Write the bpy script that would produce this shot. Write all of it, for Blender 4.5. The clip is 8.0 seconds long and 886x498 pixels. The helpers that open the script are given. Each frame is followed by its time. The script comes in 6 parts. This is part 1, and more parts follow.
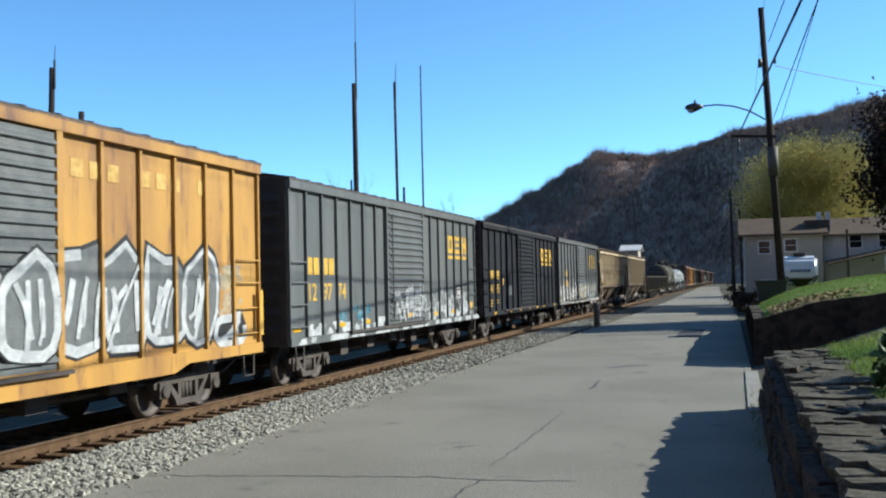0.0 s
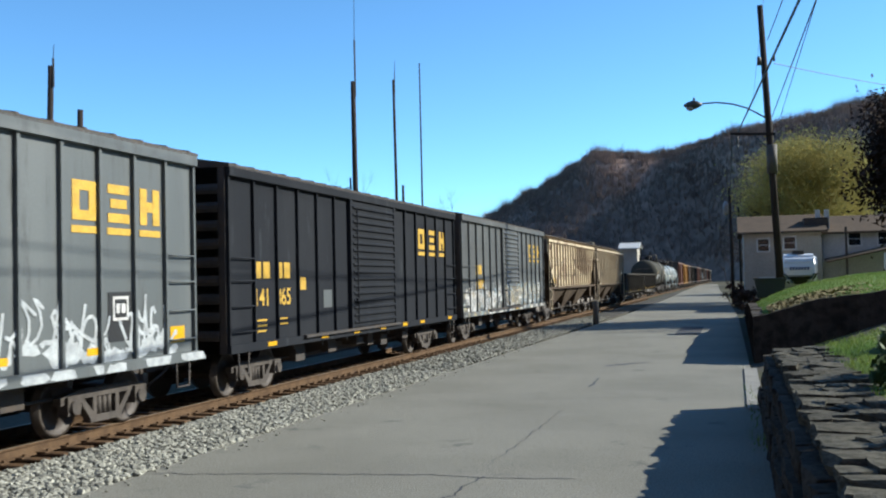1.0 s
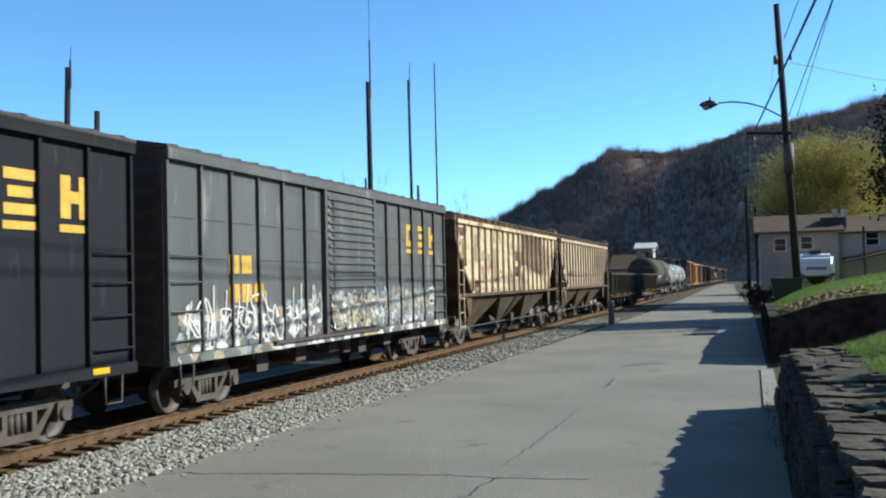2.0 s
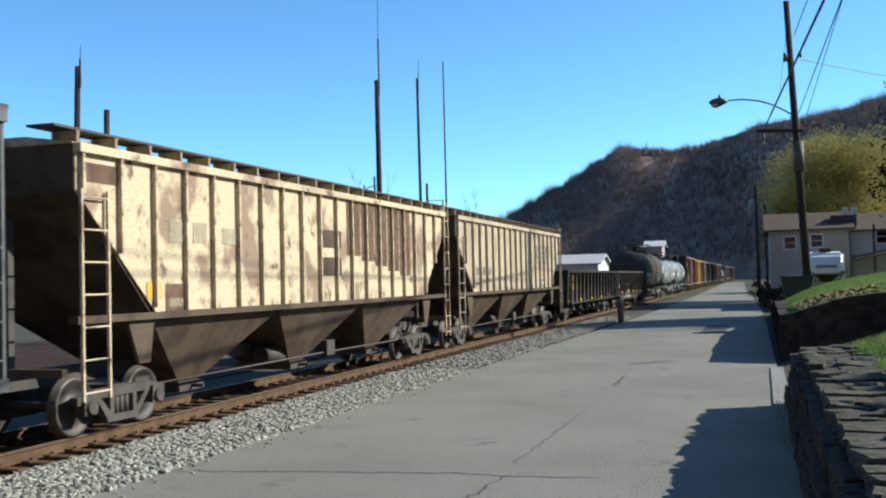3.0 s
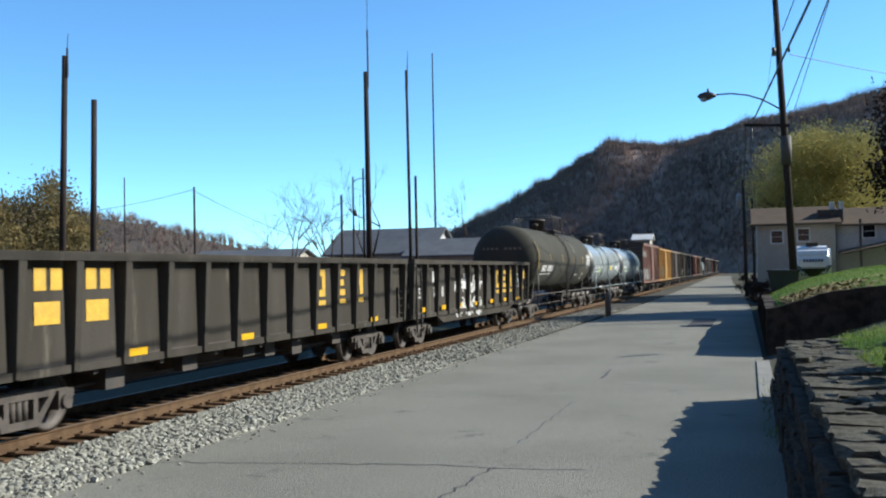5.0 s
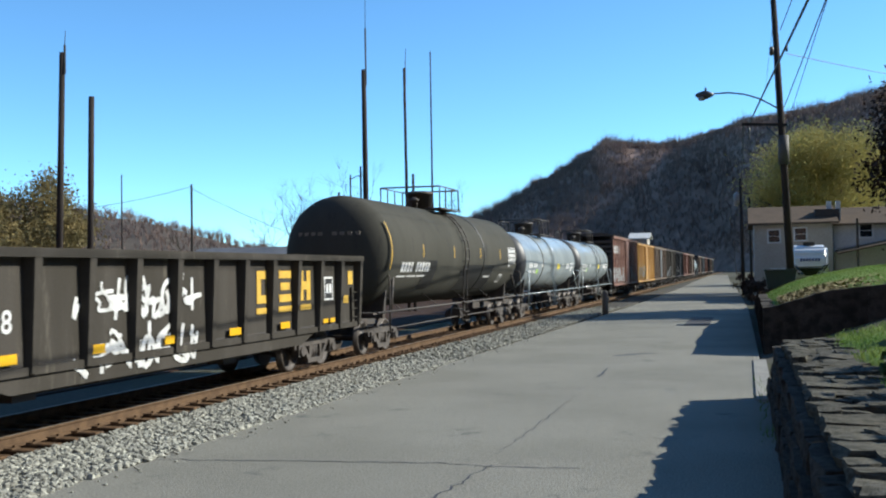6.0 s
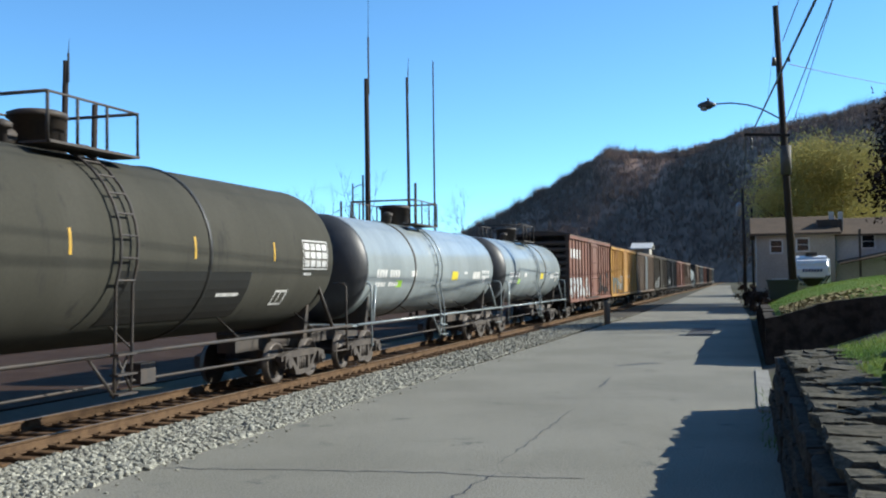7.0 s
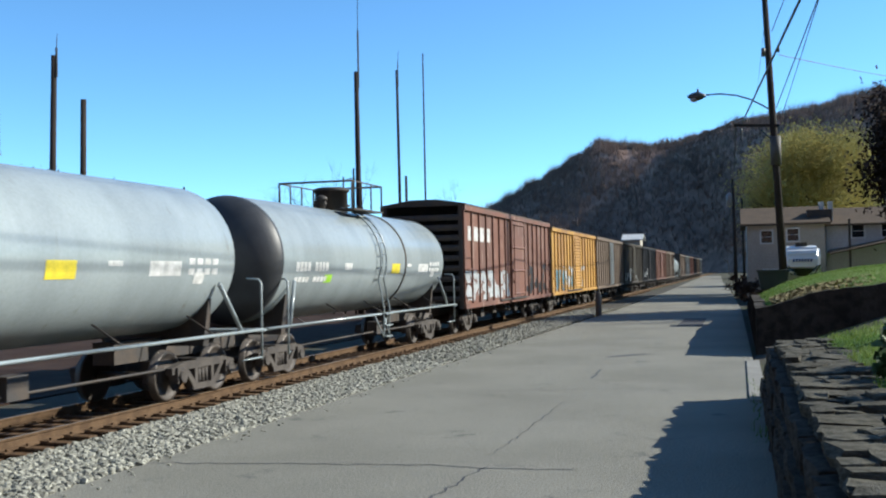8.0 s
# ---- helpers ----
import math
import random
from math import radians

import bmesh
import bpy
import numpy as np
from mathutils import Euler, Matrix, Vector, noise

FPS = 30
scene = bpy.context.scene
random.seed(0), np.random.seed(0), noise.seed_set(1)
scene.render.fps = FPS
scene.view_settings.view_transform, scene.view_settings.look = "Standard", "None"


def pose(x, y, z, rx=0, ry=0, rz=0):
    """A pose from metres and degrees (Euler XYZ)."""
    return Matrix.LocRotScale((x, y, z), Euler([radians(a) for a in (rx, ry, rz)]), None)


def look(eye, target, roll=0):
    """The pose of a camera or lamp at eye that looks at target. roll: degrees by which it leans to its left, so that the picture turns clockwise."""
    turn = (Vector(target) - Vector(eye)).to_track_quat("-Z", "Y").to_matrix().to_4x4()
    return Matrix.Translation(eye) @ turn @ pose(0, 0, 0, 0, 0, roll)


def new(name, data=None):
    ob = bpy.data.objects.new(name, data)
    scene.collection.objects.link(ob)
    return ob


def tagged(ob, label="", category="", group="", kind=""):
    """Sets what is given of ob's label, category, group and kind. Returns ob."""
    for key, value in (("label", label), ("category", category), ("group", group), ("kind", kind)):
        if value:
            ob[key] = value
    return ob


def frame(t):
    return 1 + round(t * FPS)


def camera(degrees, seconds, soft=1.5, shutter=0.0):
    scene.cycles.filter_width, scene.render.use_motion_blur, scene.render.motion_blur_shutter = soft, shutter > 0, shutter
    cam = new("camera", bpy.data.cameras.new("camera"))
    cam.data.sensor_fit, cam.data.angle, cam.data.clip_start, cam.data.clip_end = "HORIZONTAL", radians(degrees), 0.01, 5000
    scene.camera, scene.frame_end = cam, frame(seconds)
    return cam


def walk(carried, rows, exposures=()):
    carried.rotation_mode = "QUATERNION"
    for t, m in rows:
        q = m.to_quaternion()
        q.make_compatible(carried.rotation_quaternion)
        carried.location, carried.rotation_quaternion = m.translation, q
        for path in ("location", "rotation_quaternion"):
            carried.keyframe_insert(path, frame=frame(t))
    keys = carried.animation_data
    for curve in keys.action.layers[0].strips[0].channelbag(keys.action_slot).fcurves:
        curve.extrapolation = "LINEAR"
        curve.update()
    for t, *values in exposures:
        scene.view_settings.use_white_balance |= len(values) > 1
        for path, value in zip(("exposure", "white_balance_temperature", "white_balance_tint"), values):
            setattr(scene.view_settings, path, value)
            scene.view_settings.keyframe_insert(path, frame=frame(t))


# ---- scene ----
EYE = (0.0, 0.0, 2.35)          # the lens stands above the road, beside a low stone wall
cam = camera(47.05, 8.0, soft=2.1, shutter=0.06)
TURNS = [                       # seconds, yaw, pitch, lean
    (0.0, 16.112, 1.998, 1.300),
    (0.5, 16.118, 1.929, 1.405),
    (1.0, 16.063, 1.879, 1.339),
    (2.5, 17.340, 1.892, 1.388),
    (3.0, 17.415, 1.822, 1.398),
    (3.5, 17.048, 1.832, 1.277),
    (4.0, 16.546, 1.728, 1.174),
    (4.5, 16.698, 1.517, 1.167),
    (6.0, 16.593, 1.265, 0.937),
    (6.5, 16.417, 1.307, 0.781),
    (7.0, 16.702, 1.785, 0.733),
    (7.5, 16.407, 1.737, 0.900),
    (8.0, 16.220, 1.366, 1.162),
]
walk(cam, [(t, pose(*EYE, 90 + p, r, y)) for t, y, p, r in TURNS], exposures=[(0, 0.85, 6500, 4), (8, 0.85, 6500, 4)])

# ---- light ----
SUN = Vector((0.80, 0.43, 0.51)).normalized()
world = bpy.data.worlds.new("sky")
scene.world = world
world.use_nodes = True
wn = world.node_tree.nodes
sky = wn.new("ShaderNodeTexSky")
sky.sky_type, sky.sun_disc = "NISHITA", False
sky.sun_elevation, sky.sun_rotation = math.asin(SUN.z), math.atan2(SUN.x, SUN.y)
sky.altitude, sky.air_density, sky.dust_density, sky.ozone_density = 300, 0.6, 0.0, 1.6
tone = wn.new("ShaderNodeMix")
tone.data_type, tone.blend_type = "RGBA", "MULTIPLY"
tone.inputs[0].default_value = 1.0
tone.inputs[7].default_value = (0.62, 0.95, 1.12, 1)
world.node_tree.links.new(sky.outputs["Color"], tone.inputs[6])
world.node_tree.links.new(tone.outputs[2], wn["Background"].inputs["Color"])
wn["Background"].inputs["Strength"].default_value = 0.135
sun = new("sun", bpy.data.lights.new("sun", "SUN"))
sun.data.energy, sun.data.angle, sun.data.color = 5.0, radians(0.5), (1.0, 0.95, 0.88)
sun.matrix_world = look(SUN * 100, (0, 0, 0))

# ---- materials ----


def mat(name, col, rough=0.8, metal=0.0, second=None, scale=3.0, mix=0.5, grain=40.0, bump=0.15, streak=False, vary=0.0,
        lo=0.42, hi=0.62, coat=0.0, depth=0.18, scuff=None, scuff_at=0.62, worn=0.0, leaf=0.0):
    """Two-scale procedural surface: a base colour, a second colour in patches, fine grain and relief."""
    m = bpy.data.materials.new(name)
    m.use_nodes = True
    nt = m.node_tree
    n, ln = nt.nodes, nt.links.new
    b = n["Principled BSDF"]
    b.inputs["Roughness"].default_value, b.inputs["Metallic"].default_value = rough, metal
    b.inputs["Coat Weight"].default_value = coat
    b.inputs["Specular IOR Level"].default_value = 0.12 if rough >= 0.85 else 0.5
    tc = n.new("ShaderNodeTexCoord")
    mp = n.new("ShaderNodeMapping")
    mp.inputs["Scale"].default_value = (1, 1, 0.16) if streak else (1, 1, 1)
    ln(tc.outputs["Object"], mp.inputs["Vector"])
    big, fine = n.new("ShaderNodeTexNoise"), n.new("ShaderNodeTexNoise")
    big.inputs["Scale"].default_value, big.inputs["Detail"].default_value = scale, 6
    fine.inputs["Scale"].default_value, fine.inputs["Detail"].default_value = grain, 3
    ln(mp.outputs[0], big.inputs["Vector"])
    ln(tc.outputs["Object"], fine.inputs["Vector"])
    ramp = n.new("ShaderNodeValToRGB")
    ramp.color_ramp.elements[0].position, ramp.color_ramp.elements[1].position = lo, hi
    ln(big.outputs["Fac"], ramp.inputs["Fac"])
    k = n.new("ShaderNodeMath")
    k.operation = "MULTIPLY"
    k.inputs[1].default_value = mix
    ln(ramp.outputs["Color"], k.inputs[0])
    mx = n.new("ShaderNodeMix")
    mx.data_type = "RGBA"
    second = second or tuple(c * 0.6 for c in col)
    mx.inputs[6].default_value, mx.inputs[7].default_value = (*col, 1), (*second, 1)
    ln(k.outputs[0], mx.inputs[0])
    base = mx.outputs[2]
    if scuff:
        # worn specks and runs of a third colour
        sn, sr, sm = n.new("ShaderNodeTexNoise"), n.new("ShaderNodeValToRGB"), n.new("ShaderNodeMix")
        sn.inputs["Scale"].default_value, sn.inputs["Detail"].default_value, sn.inputs["Roughness"].default_value = scale * 3.1, 12, 0.68
        sr.color_ramp.elements[0].position, sr.color_ramp.elements[1].position = scuff_at - 0.06, scuff_at + 0.05
        sm.data_type = "RGBA"
        sm.inputs[7].default_value = (*scuff, 1)
        ln(mp.outputs[0], sn.inputs["Vector"])
        ln(sn.outputs["Fac"], sr.inputs["Fac"])
        ln(sr.outputs["Color"], sm.inputs[0])
        ln(base, sm.inputs[6])
        base = sm.outputs[2]
    g = n.new("ShaderNodeMapRange")
    g.inputs["From Min"].default_value, g.inputs["From Max"].default_value = 0.3, 0.7
    g.inputs["To Min"].default_value, g.inputs["To Max"].default_value = 1 - depth, 1 + depth
    ln(fine.outputs["Fac"], g.inputs["Value"])
    hsv = n.new("ShaderNodeHueSaturation")
    ln(base, hsv.inputs["Color"])
    if vary:
        oi, ge = n.new("ShaderNodeObjectInfo"), n.new("ShaderNodeNewGeometry")
        ad = n.new("ShaderNodeMath")
        ad.operation = "ADD"
        ln(oi.outputs["Random"], ad.inputs[0])
        ln(ge.outputs["Random Per Island"], ad.inputs[1])
        vr = n.new("ShaderNodeMapRange")
        vr.inputs["From Max"].default_value = 2
        vr.inputs["To Min"].default_value, vr.inputs["To Max"].default_value = 1 - vary, 1 + vary
        ln(ad.outputs[0], vr.inputs["Value"])
        mu = n.new("ShaderNodeMath")
        mu.operation = "MULTIPLY"
        ln(g.outputs[0], mu.inputs[0])
        ln(vr.outputs[0], mu.inputs[1])
        ln(mu.outputs[0], hsv.inputs["Value"])
    else:
        ln(g.outputs[0], hsv.inputs["Value"])
    ln(hsv.outputs["Color"], b.inputs["Base Color"])
    if leaf:
        # thin leaves pass some light
        tl, lm = n.new("ShaderNodeBsdfTranslucent"), n.new("ShaderNodeMixShader")
        lm.inputs[0].default_value = leaf
        ln(hsv.outputs["Color"], tl.inputs["Color"])
        ln(b.outputs[0], lm.inputs[1])
        ln(tl.outputs[0], lm.inputs[2])
        ln(lm.outputs[0], n["Material Output"].inputs["Surface"])
    if worn:
        # flaked paint: the surface below shows through
        wnz, wr, tr, ms = n.new("ShaderNodeTexNoise"), n.new("ShaderNodeValToRGB"), n.new("ShaderNodeBsdfTransparent"), n.new("ShaderNodeMixShader")
        wnz.inputs["Scale"].default_value, wnz.inputs["Detail"].default_value, wnz.inputs["Roughness"].default_value = 5.0, 10, 0.65
        wr.color_ramp.elements[0].position, wr.color_ramp.elements[1].position = 0.5 - worn * 0.5, 0.5 + 0.22 * (1 - worn)
        wr.color_ramp.elements[0].color, wr.color_ramp.elements[1].color = (1, 1, 1, 1), (1 - worn,) * 3 + (1,)
        ln(tc.outputs["Object"], wnz.inputs["Vector"])
        ln(wnz.outputs["Fac"], wr.inputs["Fac"])
        ln(wr.outputs["Color"], ms.inputs[0])
        ln(tr.outputs[0], ms.inputs[1])
        ln(b.outputs[0], ms.inputs[2])
        ln(ms.outputs[0], n["Material Output"].inputs["Surface"])
    if bump:
        bp = n.new("ShaderNodeBump")
        bp.inputs["Strength"].default_value, bp.inputs["Distance"].default_value = bump, 0.02
        ln(fine.outputs["Fac"], bp.inputs["Height"])
        ln(bp.outputs[0], b.inputs["Normal"])
    return m


ASPHALT = mat("asphalt", (0.19, 0.184, 0.157), 0.92, second=(0.155, 0.15, 0.127), scale=0.3, mix=0.8, grain=42, bump=0.8, depth=0.42, scuff=(0.085, 0.086, 0.082), scuff_at=0.66)
TAR = mat("tar", (0.036, 0.036, 0.04), 0.75, grain=80)
EARTH = mat("earth", (0.068, 0.062, 0.05), 0.95, second=(0.05, 0.056, 0.028), scale=0.15, mix=0.8, grain=8, bump=0.5)
GRAVEL = mat("gravel", (0.08, 0.075, 0.064), 0.95, second=(0.05, 0.047, 0.042), scale=9, mix=0.9, grain=26, bump=1.0)
STONE_BALLAST = mat("ballast_stone", (0.25, 0.245, 0.205), 0.85, second=(0.12, 0.115, 0.10), scale=6, grain=50, vary=0.75)
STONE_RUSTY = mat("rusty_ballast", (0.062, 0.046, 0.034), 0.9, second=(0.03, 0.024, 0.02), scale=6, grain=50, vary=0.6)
TIE = mat("creosote_timber", (0.045, 0.029, 0.019), 0.9, second=(0.12, 0.07, 0.036), scale=5, mix=0.7, grain=45, bump=0.5, vary=0.3)
RAIL = mat("rusty_rail", (0.105, 0.066, 0.038), 0.85, second=(0.06, 0.037, 0.022), scale=4, mix=0.7, grain=60)
RAILTOP = mat("polished_rail", (0.17, 0.13, 0.09), 0.5, metal=0.4, second=(0.12, 0.08, 0.05), scale=2, grain=20)
# face stones dark, capstones lighter: shade and sunlight put into their colours
SHADED_STONE = mat("shaded_wall_stone", (0.05, 0.042, 0.034), 0.95, second=(0.018, 0.016, 0.013), scale=4, mix=0.8, grain=22, bump=0.8, vary=0.35)
LIT_CAPSTONE = mat("capstone", (0.078, 0.072, 0.056), 0.95, second=(0.032, 0.03, 0.022), scale=5, mix=0.85, grain=22, bump=0.8, vary=0.45)
MORTAR = mat("mortar", (0.035, 0.032, 0.028), 0.95, grain=30, bump=0.6)
GRASS = mat("lawn", (0.085, 0.15, 0.025), 0.95, second=(0.125, 0.155, 0.035), scale=0.8, mix=0.7, grain=30, bump=0.9)
BLADE = mat("grass_blade", (0.095, 0.175, 0.028), 0.8, second=(0.15, 0.18, 0.04), scale=1.0, mix=0.7, vary=0.4, leaf=0.3)
IVY = mat("ivy_leaf", (0.04, 0.079, 0.017), 0.7, second=(0.066, 0.106, 0.02), scale=3, vary=0.45)
WOODPOLE = mat("pole_wood", (0.04, 0.033, 0.03), 0.9, second=(0.022, 0.019, 0.018), scale=3, mix=0.7, grain=40, bump=0.5, streak=True)
STEEL_DARK = mat("dark_steel", (0.03, 0.026, 0.024), 0.7, second=(0.059, 0.04, 0.026), scale=3, mix=0.6, grain=30)
TRUCK = mat("truck_steel", (0.058, 0.048, 0.04), 0.8, second=(0.03, 0.024, 0.02), scale=5, mix=0.8, grain=30)
WHEEL = mat("wheel_steel", (0.045, 0.036, 0.03), 0.6, metal=0.3, second=(0.033, 0.026, 0.023), scale=5, grain=30)
WHITE = mat("white_stencil", (0.619, 0.619, 0.602), 0.6, second=(0.33, 0.33, 0.317), scale=6, worn=0.35)
YELLOW = mat("yellow_stencil", (0.515, 0.31, 0.026), 0.6, second=(0.363, 0.238, 0.04), scale=6, mix=0.4, worn=0.2)
REFLECT = mat("reflector", (0.561, 0.317, 0.007), 0.3, second=(0.528, 0.264, 0.007), scale=6, mix=0.3)
BLACKPAINT = mat("black_paint", (0.008, 0.008, 0.009), 0.5, grain=20)
SILVER = mat("silver_spray", (0.46, 0.49, 0.5), 0.5, second=(0.24, 0.26, 0.27), scale=4, worn=0.35)
GREYSPRAY = mat("grey_spray", (0.07, 0.08, 0.083), 0.6, second=(0.12, 0.13, 0.132), scale=4)
PALEBLUE = mat("pale_blue_spray", (0.277, 0.383, 0.449), 0.55, second=(0.516, 0.568, 0.568), scale=3, worn=0.6)
TEAL = mat("teal_spray", (0.02, 0.145, 0.211), 0.5, second=(0.297, 0.396, 0.396), scale=3, worn=0.5)
LEMON = mat("lemon_sticker", (0.62, 0.50, 0.03), 0.5, second=(0.5, 0.42, 0.05), scale=5, worn=0.2)
SHADED_GROUND = mat("shaded_ground", (0.03, 0.016, 0.010), 0.95, second=(0.05, 0.03, 0.02), scale=0.8, mix=0.7, grain=14, bump=0.7)
CREAMSPRAY = mat("cream_spray", (0.42, 0.38, 0.26), 0.55, second=(0.3, 0.2, 0.16), scale=3, worn=0.6)
LIME = mat("lime_sticker", (0.264, 0.495, 0.033), 0.5)

# ---- mesh helpers ----


def box(bm, x0, y0, z0, x1, y1, z1):
    v = [bm.verts.new(p) for p in ((x0, y0, z0), (x1, y0, z0), (x1, y1, z0), (x0, y1, z0),
                                   (x0, y0, z1), (x1, y0, z1), (x1, y1, z1), (x0, y1, z1))]
    for f in ((3, 2, 1, 0), (4, 5, 6, 7), (0, 1, 5, 4), (1, 2, 6, 5), (2, 3, 7, 6), (3, 0, 4, 7)):
        bm.faces.new([v[i] for i in f])
    return v


def hull8(bm, lower, upper):
    """A closed block from two quads."""
    v = [bm.verts.new(p) for p in (*lower, *upper)]
    for f in ((3, 2, 1, 0), (4, 5, 6, 7), (0, 1, 5, 4), (1, 2, 6, 5), (2, 3, 7, 6), (3, 0, 4, 7)):
        bm.faces.new([v[i] for i in f])


def tube(bm, p, q, r, r2=None, n=8, caps=True):
    p, q = Vector(p), Vector(q)
    r2 = r if r2 is None else r2
    d = (q - p).normalized()
    a = d.orthogonal().normalized()
    b = d.cross(a)
    rings = []
    for c, s in ((p, r), (q, r2)):
        rings.append([bm.verts.new(c + s * (math.cos(2 * math.pi * i / n) * a + math.sin(2 * math.pi * i / n) * b)) for i in range(n)])
    for i in range(n):
        f = bm.faces.new((rings[0][i], rings[0][(i + 1) % n], rings[1][(i + 1) % n], rings[1][i]))
        f.smooth = n > 6
    if caps:
        bm.faces.new(rings[0][::-1])
        bm.faces.new(rings[1])


def pipe(bm, pts, r, n=6):
    """One bent pipe through the points."""
    pts = [Vector(p) for p in pts]
    ways = [(b - a).normalized() for a, b in zip(pts, pts[1:])]
    u = ways[0].orthogonal().normalized()
    rings = []
    for i, p in enumerate(pts):
        d = (ways[max(i - 1, 0)] + ways[min(i, len(ways) - 1)]).normalized()
        u = (u - d * u.dot(d)).normalized()
        w = d.cross(u)
        rings.append([bm.verts.new(p + r * (math.cos(2 * math.pi * k / n) * u + math.sin(2 * math.pi * k / n) * w)) for k in range(n)])
    for a, b in zip(rings, rings[1:]):
        for k in range(n):
            bm.faces.new((a[k], a[(k + 1) % n], b[(k + 1) % n], b[k])).smooth = True
    bm.faces.new(rings[0][::-1])
    bm.faces.new(rings[-1])


def lathe(bm, prof, n=24, axis="y", centre=(0, 0, 0)):
    """Turns (radius, along) pairs round an axis."""
    rings = []
    for r, h in prof:
        ring = []
        for i in range(n):
            c, s = r * math.cos(2 * math.pi * i / n), r * math.sin(2 * math.pi * i / n)
            p = {"y": (c, h, s), "x": (h, c, s), "z": (c, s, h)}[axis]
            ring.append(bm.verts.new(Vector(p) + Vector(centre)))
        rings.append(ring)
    for a, b in zip(rings, rings[1:]):
        for i in range(n):
            bm.faces.new((a[i], a[(i + 1) % n], b[(i + 1) % n], b[i])).smooth = True
    bm.faces.new(rings[0][::-1])
    bm.faces.new(rings[-1])


def extrude_x(bm, poly, x0, x1):
    """A plate with the outline poly of (y, z), from x0 to x1."""
    a = [bm.verts.new((x0, y, z)) for y, z in poly]
    b = [bm.verts.new((x1, y, z)) for y, z in poly]
    bm.faces.new(a[::-1])
    bm.faces.new(b)
    for i in range(len(poly)):
        j = (i + 1) % len(poly)
        bm.faces.new((a[i], a[j], b[j], b[i]))


def extrude_y(bm, poly, y0, y1):
    """A bar with the outline poly of (x, z), from y0 to y1."""
    a = [bm.verts.new((x, y0, z)) for x, z in poly]
    b = [bm.verts.new((x, y1, z)) for x, z in poly]
    bm.faces.new(a)
    bm.faces.new(b[::-1])
    for i in range(len(poly)):
        j = (i + 1) % len(poly)
        bm.faces.new((a[j], a[i], b[i], b[j]))


def mesh_of(name, bm, material, bevel=0.0):
    bmesh.ops.recalc_face_normals(bm, faces=bm.faces)
    if bevel:
        bmesh.ops.bevel(bm, geom=bm.edges[:], offset=bevel, segments=1, affect="EDGES")
    me = bpy.data.meshes.new(name)
    bm.to_mesh(me)
    bm.free()
    me.materials.append(material)
    return me


def part(name, bm, material, parent=None, label="", bevel=0.0):
    ob = new(name, mesh_of(name, bm, material, bevel))
    ob.parent = parent
    return tagged(ob, label)


def piece(name, me, parent, x=0, y=0, z=0, rx=0, ry=0, rz=0, label=""):
    ob = new(name, me)
    ob.parent = parent
    ob.matrix_basis = pose(x, y, z, rx, ry, rz)
    return tagged(ob, label)


def root(name, x, y, z, label, category, group="", kind="", rz=0):
    ob = new(name)
    ob.empty_display_size = 0.3
    ob.matrix_basis = pose(x, y, z, 0, 0, rz)
    return tagged(ob, label, category, group, kind)


def solid(name, bm, material, label, category, group="", kind="", bevel=0.0):
    return tagged(part(name, bm, material, None, "", bevel), label, category, group, kind)


def rocks(name, pts, sizes, material, flat=0.75, seed=3):
    """Many small irregular stones in one mesh."""
    rng = np.random.default_rng(seed)
    g = (1 + 5 ** 0.5) / 2
    base = np.array([(-1, g, 0), (1, g, 0), (-1, -g, 0), (1, -g, 0), (0, -1, g), (0, 1, g), (0, -1, -g), (0, 1, -g),
                     (g, 0, -1), (g, 0, 1), (-g, 0, -1), (-g, 0, 1)]) / 1.9
    tri = np.array([int(c, 16) for c in "0b505101707a0ab1595b4ba2a76718394342326368389495" "24b62a867981"]).reshape(-1, 3)
    k = len(pts)
    j = base[None] * rng.uniform(0.65, 1.3, (k, 12, 1)) * np.asarray(sizes)[:, None, None]
    j[:, :, 2] *= flat
    a = rng.uniform(0, 6.28, k)
    c, s = np.cos(a)[:, None], np.sin(a)[:, None]
    x, y = j[:, :, 0] * c - j[:, :, 1] * s, j[:, :, 0] * s + j[:, :, 1] * c
    v = np.stack([x, y, j[:, :, 2]], 2) + np.asarray(pts)[:, None, :]
    f = (tri[None] + 12 * np.arange(k)[:, None, None]).reshape(-1, 3)
    me = bpy.data.meshes.new(name)
    me.from_pydata(v.reshape(-1, 3).tolist(), [], f.tolist())
    me.materials.append(material)
    return new(name, me)

# ---- the ground, road and track ----
TRACK_X, RAIL_Z = -10.85, 0.12
bm = bmesh.new()
box(bm, -1600, -400, -0.6, 1600, 2400, -0.12)
solid("ground", bm, EARTH, "dry late-autumn earth and thin grass spreading to the horizon", "ground", kind="structure")
bm = bmesh.new()
edge = [(-60, -7.45, 0.33), (20, -7.4, 0.33), (60, -6.9, 0.05), (110, -7.2, -1.0), (170, -8.2, -2.6), (300, -10.0, -5.0)]
lo = [[bm.verts.new((x, y, -0.3)) for x in (a, b)] for y, a, b in edge]
up = [[bm.verts.new((x, y, 0.0)) for x in (a, b)] for y, a, b in edge]
for i in range(len(edge) - 1):
    bm.faces.new((up[i][0], up[i][1], up[i + 1][1], up[i + 1][0]))
    bm.faces.new((lo[i][0], up[i][0], up[i + 1][0], lo[i + 1][0]))
    bm.faces.new((up[i][1], lo[i][1], lo[i + 1][1], up[i + 1][1]))
road = solid("road", bm, ASPHALT, "worn grey asphalt street with sealed cracks", "road", kind="structure")
